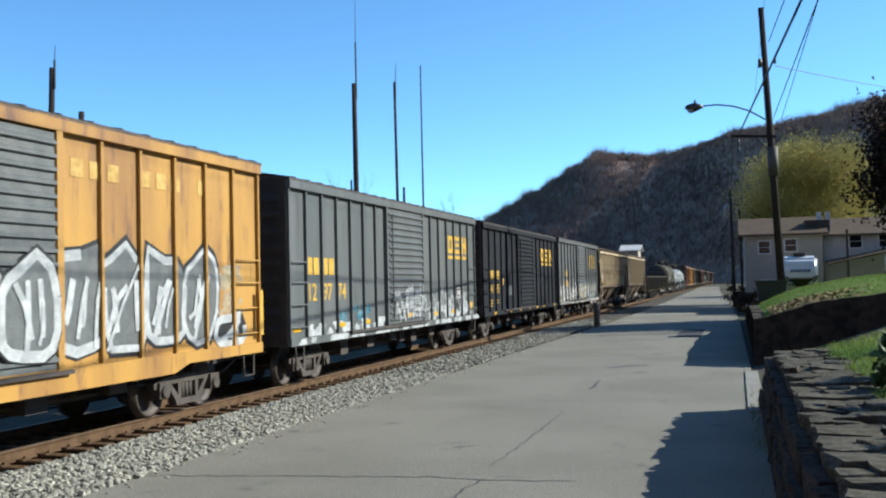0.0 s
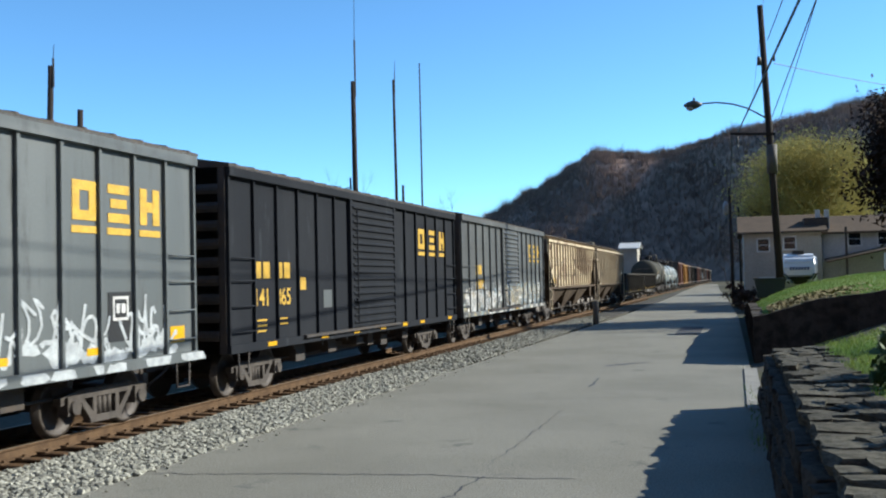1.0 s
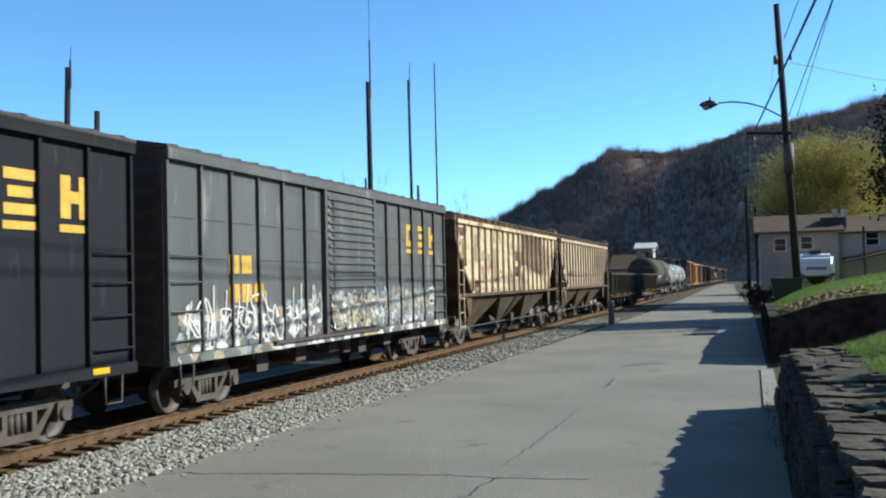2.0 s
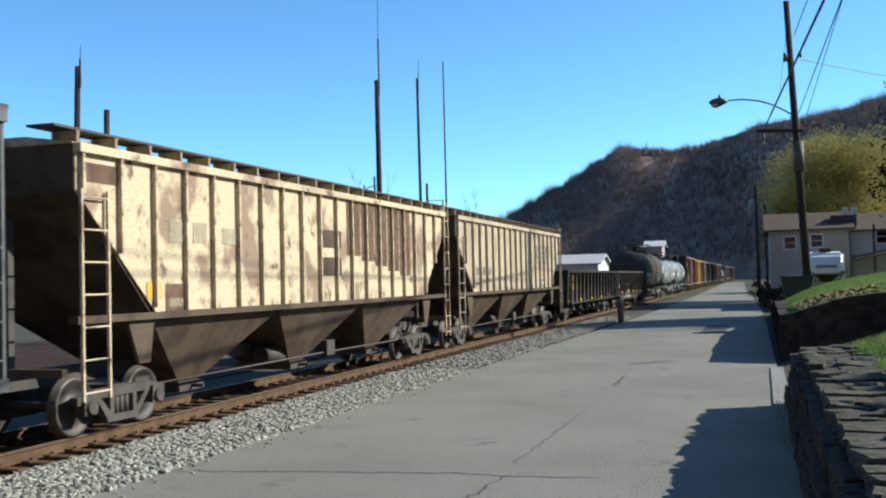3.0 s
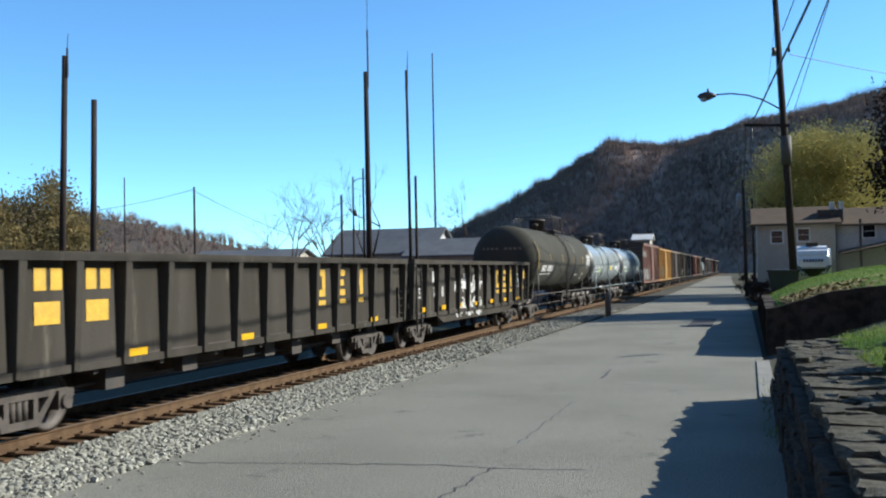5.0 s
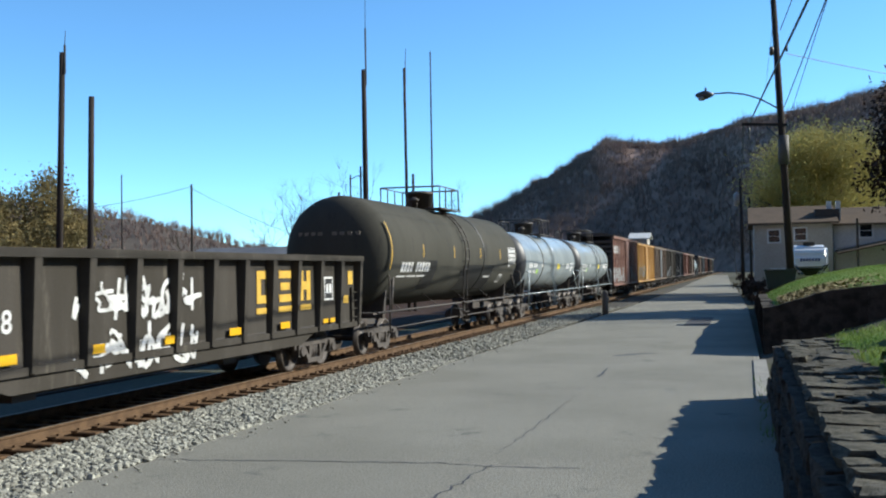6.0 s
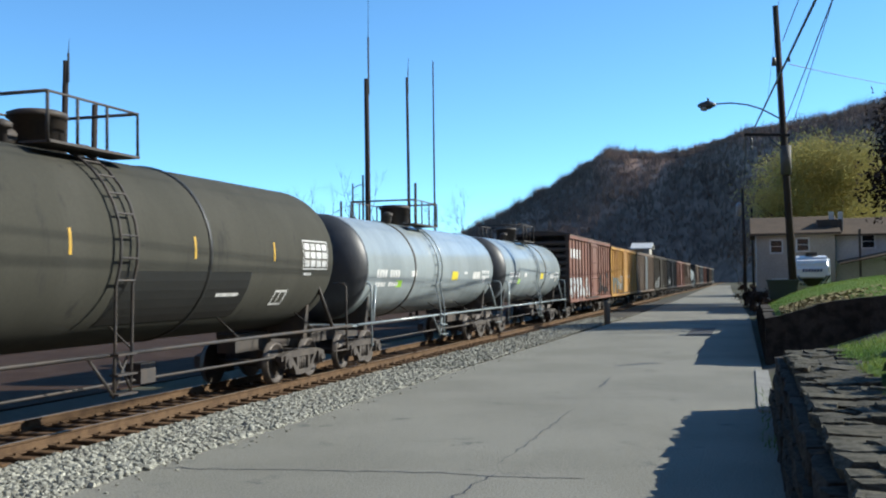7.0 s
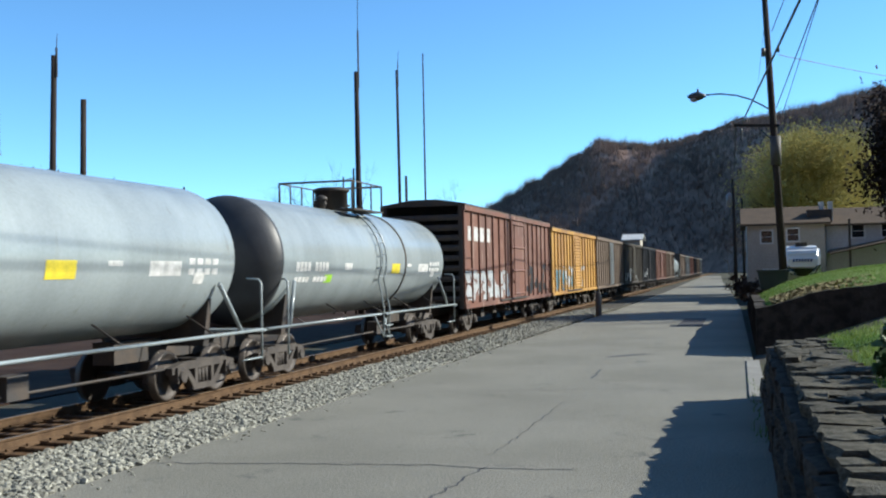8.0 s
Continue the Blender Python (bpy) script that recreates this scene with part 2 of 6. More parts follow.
# the gravel bed of the track
bm = bmesh.new()
extrude_y(bm, [(-14.2, -0.3), (-14.2, -0.12), (-12.6, -0.17), (-9.55, -0.17), (-9.3, -0.08), (-7.9, -0.03), (-7.35, -0.025), (-7.35, -0.3)], -60, 520)
solid("ballast_bed", bm, GRAVEL, "grey crushed-stone ballast under the rails", "ballast", kind="structure")
# ground below and behind the cars, the train's shade put into its colour
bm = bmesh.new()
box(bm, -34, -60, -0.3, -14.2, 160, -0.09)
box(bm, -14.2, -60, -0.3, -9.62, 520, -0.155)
solid("shaded_bed", bm, SHADED_GROUND, "stained ground under and beyond the rails, darkened for the train's shade", "ground", kind="structure")
track = root("railway_track", TRACK_X, 0, RAIL_Z, "single straight railway track on timber ties", "track", kind="structure")
RAIL_PROFILE = [(-0.075, -0.172), (0.075, -0.172), (0.075, -0.155), (0.012, -0.13), (0.012, -0.045), (0.037, -0.03), (0.037, -0.003),
                (-0.037, -0.003), (-0.037, -0.03), (-0.012, -0.045), (-0.012, -0.13), (-0.075, -0.155)]
for sx in (0.755, -0.755):
    bm = bmesh.new()
    extrude_y(bm, [(x + sx, z) for x, z in RAIL_PROFILE], -60, 520)
    r = part("rail", bm, RAIL, track, "rust-brown steel rail")
    bm = bmesh.new()
    extrude_y(bm, [(sx - 0.03, -0.003), (sx + 0.03, -0.003), (sx + 0.03, 0), (sx - 0.03, 0)], -60, 520)
    part("rail_head", bm, RAILTOP, r, "polished running surface")

# ---- the train ----
# local space of a car: x across (towards the road), y along from its leading end, z up from the rail
TRAIN = []                      # car, place of its leading end at 0 s
WHEELS = []
RIM = mat("worn_rim", (0.075, 0.062, 0.052), 0.5, metal=0.4, grain=25)
CARS = "cars of the goods train"


def wheel_mesh():
    bm = bmesh.new()
    for s in (1, -1):
        lathe(bm, [(0.06, s * 0.62), (0.457, s * 0.69), (0.485, s * 0.69), (0.485, s * 0.715), (0.457, s * 0.725), (0.455, s * 0.82),
                   (0.40, s * 0.825), (0.36, s * 0.79), (0.20, s * 0.775), (0.16, s * 0.83), (0.05, s * 0.835)], 28, "x")
    tube(bm, (-0.95, 0, 0), (0.95, 0, 0), 0.08, n=10)
    me = mesh_of("wheelset", bm, WHEEL)
    me.materials.append(RIM)
    for f in me.polygons:
        if all(math.hypot(me.vertices[i].co.y, me.vertices[i].co.z) > 0.39 for i in f.vertices):
            f.material_index = 1
    return me


def side_frame_mesh():
    bm = bmesh.new()
    for s in (1, -1):
        x0, x1 = s * 0.93, s * 1.07
        extrude_x(bm, [(-1.15, 0.50), (-1.15, 0.62), (-0.72, 0.70), (0.72, 0.70), (1.15, 0.62), (1.15, 0.50), (0.70, 0.56), (-0.70, 0.56)], x0, x1)
        extrude_x(bm, [(-0.72, 0.58), (-0.60, 0.58), (-0.28, 0.26), (-0.42, 0.22)], x0, x1)
        extrude_x(bm, [(0.72, 0.58), (0.42, 0.22), (0.28, 0.26), (0.60, 0.58)], x0, x1)
        extrude_x(bm, [(-0.42, 0.16), (-0.42, 0.27), (0.42, 0.27), (0.42, 0.16)], x0, x1)
        for y in (-0.30, 0.30):
            box(bm, x0, y - 0.05, 0.26, x1, y + 0.05, 0.58)
        for y in (-0.89, 0.89):
            box(bm, x0, y - 0.15, 0.34, x1 + s * 0.05, y + 0.15, 0.62)
            tube(bm, (s * 1.05, y, 0.457), (s * 1.17, y, 0.457), 0.11, n=10)
        for y in (-0.13, 0.0, 0.13):
            tube(bm, (s * 1.0, y, 0.27), (s * 1.0, y, 0.56), 0.055, n=8)
    box(bm, -1.0, -0.18, 0.42, 1.0, 0.18, 0.72)
    return mesh_of("side_frames", bm, TRUCK)


def coupler_mesh():
    bm = bmesh.new()
    box(bm, -0.09, -0.75, 0.68, 0.09, 0.3, 0.90)
    box(bm, -0.16, -0.80, 0.66, 0.12, -0.48, 0.93)
    pipe(bm, [(0.3, 0, 0.80), (0.3, -0.35, 0.62), (0.2, -0.7, 0.42)], 0.03)
    return mesh_of("coupler", bm, STEEL_DARK)


WHEELSET, FRAMES, COUPLER = wheel_mesh(), side_frame_mesh(), coupler_mesh()


def running_gear(car, L, inset=2.0, sill=True, reservoir=True):
    for y in (inset, L - inset):
        tr = piece("truck", FRAMES, car, 0, y, 0, label="grimy cast-steel truck with coil springs")
        for d in (-0.89, 0.89):
            w = piece("wheelset", WHEELSET, tr, 0, d, 0.457)
            WHEELS.append((w, d))
    piece("coupler", COUPLER, car, 0, 0, 0)
    piece("coupler", COUPLER, car, 0, L, 0, rz=180)
    bm = bmesh.new()
    if sill:
        box(bm, -0.3, 0, 0.70, 0.3, L, 1.02)
        box(bm, -0.42, inset + 1.5, 0.46, 0.42, L - inset - 1.5, 0.98)
        for k in range(5):
            y = inset + 1.9 + (L - 2 * inset - 4.4) * k / 4
            box(bm, 0.5, y, 0.5 + 0.07 * (k % 3), 1.1, y + 0.5, 0.95)
        for k in range(7):
            y = inset + 1.3 + (L - 2 * inset - 2.6) * k / 6
            box(bm, -1.35, y - 0.06, 0.82, 1.35, y + 0.06, 1.0)
    if reservoir:
        tube(bm, (0.5, L * 0.42, 0.72), (0.5, L * 0.42 + 1.1, 0.72), 0.2, n=12)
    box(bm, 0.7, L * 0.55, 0.55, 1.0, L * 0.55 + 0.45, 0.9)
    pipe(bm, [(0.9, 2.2, 0.6), (0.9, L * 0.55, 0.62), (0.9, L - 2.2, 0.6)], 0.025)
    for y in (2.9, L - 2.9):
        box(bm, 0.5, y - 0.2, 0.35, 0.8, y + 0.2, 0.75)
    part("underframe", bm, STEEL_DARK, car, "dark steel underframe with brake gear")


def ladder(car, y, x, z0, z1, material, w=0.42, n=5, end=False):
    bm = bmesh.new()
    for d in (0, w):
        box(bm, x, y + d - 0.02, z0, x + 0.05, y + d + 0.02, z1)
    for i in range(n):
        z = z0 + 0.12 + (z1 - z0 - 0.24) * i / max(n - 1, 1)
        tube(bm, (x + 0.04, y - 0.01, z), (x + 0.04, y + w + 0.01, z), 0.016, n=6)
    part("ladder", bm, material, car)


def text_mesh(body, size, material):
    cu = bpy.data.curves.new("stencil", "FONT")
    cu.body, cu.size, cu.extrude, cu.offset = body, size, 0.002, size * 0.012
    ob = bpy.data.objects.new("stencil", cu)
    scene.collection.objects.link(ob)
    me = bpy.data.meshes.new_from_object(ob.evaluated_get(bpy.context.evaluated_depsgraph_get()))
    bpy.data.objects.remove(ob)
    bpy.data.curves.remove(cu)
    me.materials.clear()
    me.materials.append(material)
    return me


def stencil(car, body, x, y, z, size, material):
    """Lettering on the side that faces the road, reading along the car."""
    return piece("stencil_lettering", text_mesh(body, size, material), car, x, y, z, 90, 0, 90)


def bars(car, x, material, rects, name="marking", label=""):
    """Flat painted blocks (y0, z0, y1, z1) on the side that faces the road."""
    for y0, z0, y1, z1 in rects:
        bm = bmesh.new()
        box(bm, x, y0, z0, x + 0.004, y1, z1)
        part(name, bm, material, car, label)


def logo(car, x, y, z, w, h, gap, material):
    """The owner's mark as three plain shapes, each underlined: a ring, a stack of bars and a pair of posts."""
    t = w * 0.3
    shapes = (((0, 0, t, h), (w - t, 0, w, h), (t, 0, w - t, h * .25), (t, h * .75, w - t, h)),
              ((0, 0, w, h * .24), (w * .12, h * .38, w * .88, h * .62), (0, h * .76, w, h)),
              ((0, 0, t * 1.15, h), (w - t * 1.15, 0, w, h), (t * 1.15, h * .36, w - t * 1.15, h * .64)))
    for i, rects in enumerate(shapes):
        a = y + i * (w + gap)
        bm = bmesh.new()
        for p in rects:
            box(bm, x, a + p[0], z + p[1], x + 0.004, a + p[2], z + p[3])
        part("logo_shape", bm, material, car)
        bars(car, x, material, [(a - 0.02, z - h * .32, a + w + 0.02, z - h * .14)], "logo_underline")


def ribbon(bm, x, pts, w):
    """A flat painted stroke through (y, z) points."""
    prev = None
    for i, (y, z) in enumerate(pts):
        p, q = Vector(pts[max(i - 1, 0)]), Vector(pts[min(i + 1, len(pts) - 1)])
        d = (q - p).normalized() * w / 2
        h = x + 0.0005 * i
        cur = [bm.verts.new((h, y - d.y, z + d.x)), bm.verts.new((h, y + d.y, z - d.x))]
        if prev:
            bm.faces.new((prev[0], prev[1], cur[1], cur[0]))
        prev = cur


def scrawl(car, x, y0, y1, z0, z1, n, material, seed, w=0.12, name="graffiti", label="", curl=1.0):
    """Spray-painted loops that cannot be read."""
    rng = random.Random(seed)
    step = (y1 - y0) / n
    for i in range(n):
        bm = bmesh.new()
        c, r = y0 + (i + 0.5) * step, step * 0.52
        m, hh = (z0 + z1) / 2, (z1 - z0) / 2
        f = [rng.uniform(0.12, 0.5) for _ in range(4)]
        ph = [rng.uniform(0, 6.28) for _ in range(4)]
        top = rng.uniform(0.6, 1.0)
        pts = [(c + r * (0.9 * math.sin(f[0] * k + ph[0]) + 0.5 * math.sin(f[1] * 2 * k + ph[1])),
                z0 + 2 * hh * top * (0.5 + 0.32 * math.sin(f[2] * k + ph[2]) + 0.18 * math.sin(f[3] * 2 * k + ph[3])) * curl) for k in range(25)]
        ribbon(bm, x, pts, w * rng.uniform(0.7, 1.3))
        if rng.random() < 0.7:
            ribbon(bm, x + 0.003, [(c - r * rng.uniform(0, .6), z0 + rng.uniform(0, .2)), (c + r * rng.uniform(-.3, .6), z1 - rng.uniform(0, .3))], w)
        part(name, bm, material, car, label)


def tag_letters(car, x, y0, y1, z0, z1, n, fill, line, seed):
    """Big spray-painted bubble shapes that cannot be read: dark outline, grey body, silver contour and inner strokes."""
    rng = random.Random(seed)
    step = (y1 - y0) / n
    for i in range(n):
        c, m, hh, r = y0 + (i + 0.5) * step, (z0 + z1) / 2, (z1 - z0) / 2, step * 0.62
        lean = rng.uniform(-0.2, 0.2)
        rad = [rng.uniform(0.84, 1.0) for _ in range(14)]
        rad[rng.choice((2, 3, 4, 5))] = 1.16

        def point(k, f):
            a = 2 * math.pi * k / 14 + 0.2
            q = rad[k % 14] * f
            u, v = math.copysign(abs(math.cos(a)) ** 0.6, math.cos(a)), math.copysign(abs(math.sin(a)) ** 0.7, math.sin(a))
            return c + r * q * u + lean * hh * v * 0.6, max(z0 - 0.02, m + hh * q * v)

        for name, f, material, lift in (("graffiti_outline", 1.06, BLACKPAINT, 0.0), ("graffiti_body", 0.97, fill, 0.002)):
            bm = bmesh.new()
            bm.faces.new([bm.verts.new((x + lift + 0.0004 * i, *point(k, f))) for k in range(14)])
            part(name, bm, material, car)
        bm = bmesh.new()
        ribbon(bm, x + 0.006, [point(k, 0.9) for k in range(rng.randint(0, 3), 15)], rng.uniform(0.1, 0.17))
        part("graffiti", bm, line, car, "silver spray-painted contour")
        for q in range(4):
            bm = bmesh.new()
            a, b = rng.uniform(-0.7, 0.5), rng.uniform(-0.5, 0.7)
            ribbon(bm, x + 0.014 + 0.003 * q, [(c + r * a, m - hh * rng.uniform(0.3, 0.85)), (c + r * (a + b) * 0.5 + lean * 0.2, m + hh * rng.uniform(-0.3, 0.2)), (c + r * b, m + hh * rng.uniform(0.2, 0.7))],
                   rng.uniform(0.06, 0.16))
            part("graffiti", bm, line, car)


def splash(car, x, y0, y1, z0, z1, n, material, seed, size=0.3, label=""):
    """Ragged patches of old spray paint."""
    rng = random.Random(seed)
    for i in range(n):
        y, z, s = rng.uniform(y0, y1), rng.uniform(z0, z1), size * rng.uniform(0.5, 1.4)
        pts = [(y + s * rng.uniform(.5, 1.1) * math.cos(a * .6283), z + 0.7 * s * rng.uniform(.4, 1.2) * math.sin(a * .6283)) for a in range(10)]
        bm = bmesh.new()
        bm.faces.new([bm.verts.new((x + 0.0004 * (i % 10), a, min(max(b, z0), z1))) for a, b in pts])
        part("graffiti", bm, material, car, label)


def boxcar(y0, L, paint, label, eave=4.52, sill=0.95, door=(0.42, 0.58), ribs=(6, 6), door_paint=None, roof_paint=None, chord=None,
           end_paint=None, deep_sill=False, plain_door=False):
    car = root("boxcar", TRACK_X, y0, RAIL_Z, label, "boxcar", CARS)
    TRAIN.append((car, y0))
    door_paint, roof_paint, chord = door_paint or paint, roof_paint or STEEL_DARK, chord or paint
    X = 1.48
    bm = bmesh.new()
    box(bm, -X, 0.06, sill + 0.10, X, L - 0.06, eave - 0.06)
    part("body", bm, paint, car)
    for s in (1, -1):
        bm = bmesh.new()
        box(bm, s * X, 0.02, eave - 0.20, s * (X + 0.11), L - 0.02, eave)
        part("top_chord", bm, chord, car)
        bm = bmesh.new()
        if deep_sill:
            extrude_x(bm, [(0.02, sill), (0.02, sill + 0.20), (L - 0.02, sill + 0.20), (L - 0.02, sill), (L - 2.9, sill), (L - 3.4, sill - 0.14),
                           (3.4, sill - 0.14), (2.9, sill)], s * X, s * (X + 0.09))
        else:
            box(bm, s * X, 0.02, sill, s * (X + 0.09), L - 0.02, sill + 0.17)
        part("side_sill", bm, chord, car)
    # upright ribs share one mesh
    bm = bmesh.new()
    box(bm, 0, -0.03, sill + 0.17, 0.065, 0.03, eave - 0.20)
    rib = mesh_of("rib", bm, chord)
    bm = bmesh.new()
    box(bm, 0, -0.07, sill + 0.17, 0.10, 0.07, eave - 0.20)
    post = mesh_of("post", bm, chord)
    d0, d1 = door[0] * L, door[1] * L
    ys = [0.07 + d0 * i / ribs[0] for i in range(ribs[0])] + [d1 + (L - 0.07 - d1) * (i + 1) / ribs[1] for i in range(ribs[1])]
    for y in ys:
        piece("rib", rib, car, X, y, 0)
        piece("rib", rib, car, -X, y, 0, rz=180)
    for y in (d0, d1):
        piece("door_post", post, car, X, y, 0)
        piece("door_post", post, car, -X, y, 0, rz=180)
    for s in (1, -1):
        bm = bmesh.new()
        n = 4 if plain_door else 17
        prof = [(s * X, eave - 0.24), (s * X, sill + 0.20), (s * (X + 0.07), sill + 0.20)]
        for i in range(n):
            z = sill + 0.34 + (eave - sill - 0.72) * i / (n - 1)
            prof += [(s * (X + 0.07), z - 0.05), (s * (X + 0.12), z - 0.03), (s * (X + 0.12), z + 0.01), (s * (X + 0.07), z + 0.05)]
        extrude_y(bm, prof + [(s * (X + 0.07), eave - 0.24)], d0 + 0.09, d1 - 0.09)
        dr = part("door", bm, door_paint, car, "corrugated sliding door")
        bm = bmesh.new()
        tube(bm, (s * (X + 0.12), d0 + 0.35, sill + 0.3), (s * (X + 0.12), d0 + 0.35, eave - 0.4), 0.022, n=6)
        box(bm, s * (X + 0.10), d0 + 0.2, sill + 0.85, s * (X + 0.16), d0 + 0.75, sill + 0.93)
        part("lock_bar", bm, door_paint, dr)
        bm = bmesh.new()
        box(bm, s * (X + 0.02), d0 - (d1 - d0) * 0.9, sill + 0.12, s * (X + 0.17), d1 + 0.2, sill + 0.18)
        part("door_track", bm, STEEL_DARK, car)
    bm = bmesh.new()
    extrude_y(bm, [(-X - 0.11, eave - 0.03), (X + 0.11, eave - 0.03), (X + 0.11, eave + 0.03), (0.5, eave + 0.20), (-0.5, eave + 0.20), (-X - 0.11, eave + 0.03)], 0, L)
    roof = part("roof", bm, roof_paint, car, "low-pitched galvanised roof with seams")
    bm = bmesh.new()
    extrude_y(bm, [(-X - 0.115, eave), (X + 0.115, eave), (X + 0.115, eave + 0.05), (0.5, eave + 0.23), (-0.5, eave + 0.23), (-X - 0.115, eave + 0.05)], -0.035, 0.035)
    thin_strip = mesh_of("roof_seam", bm, roof_paint)
    for i in range(22):
        piece("roof_seam", thin_strip, roof, 0, 0.3 + (L - 0.6) * i / 21, 0)
    for ya, yb in ((0.06, 0.0), (L - 0.06, L)):
        bm = bmesh.new()
        e = -0.025 if yb == 0 else L + 0.025
        prof = [(ya, eave - 0.04), (ya, sill), (yb, sill)]
        for i in range(9):
            z = sill + 0.35 + (eave - sill - 0.8) * i / 8
            prof += [(yb, z - 0.1), (e, z - 0.03), (e, z + 0.03), (yb, z + 0.1)]
        extrude_x(bm, prof + [(yb, eave - 0.04)], -X + 0.14, X - 0.14)
        box(bm, -X, min(ya, yb), sill, X, max(ya, yb), eave - 0.04)
        part("end_wall", bm, end_paint or STEEL_DARK, car, "dark corrugated end wall")
    for ya, yb in ((0.1, d0 / ribs[0]), (L - (L - d1) / ribs[1], L - 0.1)):
        for z in (1.35, 1.85, 2.35, 2.8):
            bm = bmesh.new()
            pipe(bm, [(X, ya, z), (X + 0.07, ya + 0.02, z), (X + 0.07, yb - 0.02, z), (X, yb, z)], 0.017)
            part("ladder_rung", bm, chord, car)
        bm = bmesh.new()
        m = (ya + yb) / 2
        pipe(bm, [(X + 0.05, m - 0.22, sill), (X + 0.05, m - 0.2, sill - 0.42), (X + 0.05, m + 0.2, sill - 0.42), (X + 0.05, m + 0.22, sill)], 0.02)
        part("stirrup_step", bm, STEEL_DARK, car)
    running_gear(car, L, 2.1)
    return car


def data_panel(car, x, y, z, w=0.5, h=0.5):
    """A dark consolidated stencil panel with a pale border and unreadable lines."""
    bars(car, x, BLACKPAINT, [(y, z, y + w, z + h)], "data_panel")
    t = 0.045
    bars(car, x + 0.003, WHITE, [(y, z, y + w, z + t), (y, z + h - t, y + w, z + h), (y, z + t, y + t, z + h - t), (y + w - t, z + t, y + w, z + h - t),
                                 (y + w * .22, z + h * .3, y + w * .45, z + h * .7), (y + w * .55, z + h * .3, y + w * .8, z + h * .7)], "panel_line")


def reflectors(car, x, ys, z, w=0.42, h=0.11):
    bars(car, x, REFLECT, [(y, z, y + w, z + h) for y in ys], "reflector", "yellow reflective strip")
GREY_CSX = mat("faded_grey_paint", (0.072, 0.082, 0.084), 0.5, second=(0.105, 0.115, 0.115), scale=1.2, mix=0.7, grain=25, bump=0.05, streak=True, depth=0.06, scuff=(0.055, 0.06, 0.06), scuff_at=0.6)
DARK_BLUE = mat("dark_blue_paint", (0.012, 0.014, 0.018), 0.86, second=(0.018, 0.02, 0.024), scale=1.0, mix=0.6, grain=20, bump=0.05, streak=True, depth=0.06, scuff=(0.035, 0.04, 0.046), scuff_at=0.66)
BLUE_GREY = mat("blue_grey_paint", (0.046, 0.051, 0.053), 0.55, second=(0.072, 0.078, 0.078), scale=0.9, mix=0.7, grain=25, bump=0.05, streak=True, depth=0.06, scuff=(0.16, 0.165, 0.16), scuff_at=0.63)
GOLD = mat("weathered_gold_paint", (0.38, 0.205, 0.035), 0.6, second=(0.21, 0.1, 0.025), scale=0.9, mix=0.85, grain=30, bump=0.1, streak=True, depth=0.06, scuff=(0.12, 0.055, 0.028), scuff_at=0.6)
OXIDE = mat("oxide_red_paint", (0.132, 0.05, 0.03), 0.7, second=(0.086, 0.04, 0.03), scale=1.0, mix=0.7, grain=30, streak=True, depth=0.06, scuff=(0.28, 0.2, 0.16), scuff_at=0.63)
RUSTCREAM = mat("rusting_cream_paint", (0.45, 0.365, 0.235), 0.75, second=(0.17, 0.105, 0.065), scale=0.8, mix=0.85, grain=22, bump=0.2, lo=0.53, hi=0.6, scuff=(0.07, 0.035, 0.024), scuff_at=0.61)
CREAM = mat("cream_paint", (0.383, 0.323, 0.224), 0.7, second=(0.264, 0.198, 0.125), scale=1.5, mix=0.75, grain=25, bump=0.1, streak=True, depth=0.06, scuff=(0.16, 0.10, 0.06), scuff_at=0.6)
HOPPERGRIME = mat("road_grime", (0.088, 0.066, 0.047), 0.85, second=(0.045, 0.032, 0.025), scale=1.5, mix=0.8, grain=25)
GONDOLA = mat("dull_black_paint", (0.036, 0.032, 0.026), 0.87, second=(0.056, 0.05, 0.043), scale=1.2, mix=0.7, grain=25, streak=True, depth=0.06, scuff=(0.09, 0.08, 0.065), scuff_at=0.64)
TANKBLACK = mat("tank_black_paint", (0.043, 0.042, 0.034), 0.86, second=(0.055, 0.053, 0.044), scale=0.9, mix=0.7, grain=18, bump=0.04, streak=True, depth=0.06, scuff=(0.03, 0.03, 0.027), scuff_at=0.64)
TANKGREY = mat("tank_grey_paint", (0.25, 0.285, 0.292), 0.27, second=(0.185, 0.212, 0.22), scale=0.9, mix=0.7, grain=18, bump=0.03, streak=True, depth=0.06, scuff=(0.17, 0.175, 0.165), scuff_at=0.67)
TANKEND = mat("dark_tank_end", (0.03, 0.032, 0.036), 0.5, grain=18, depth=0.06)
PATCH = mat("touch_up_paint", (0.009, 0.009, 0.008), 0.5, grain=18, depth=0.06)


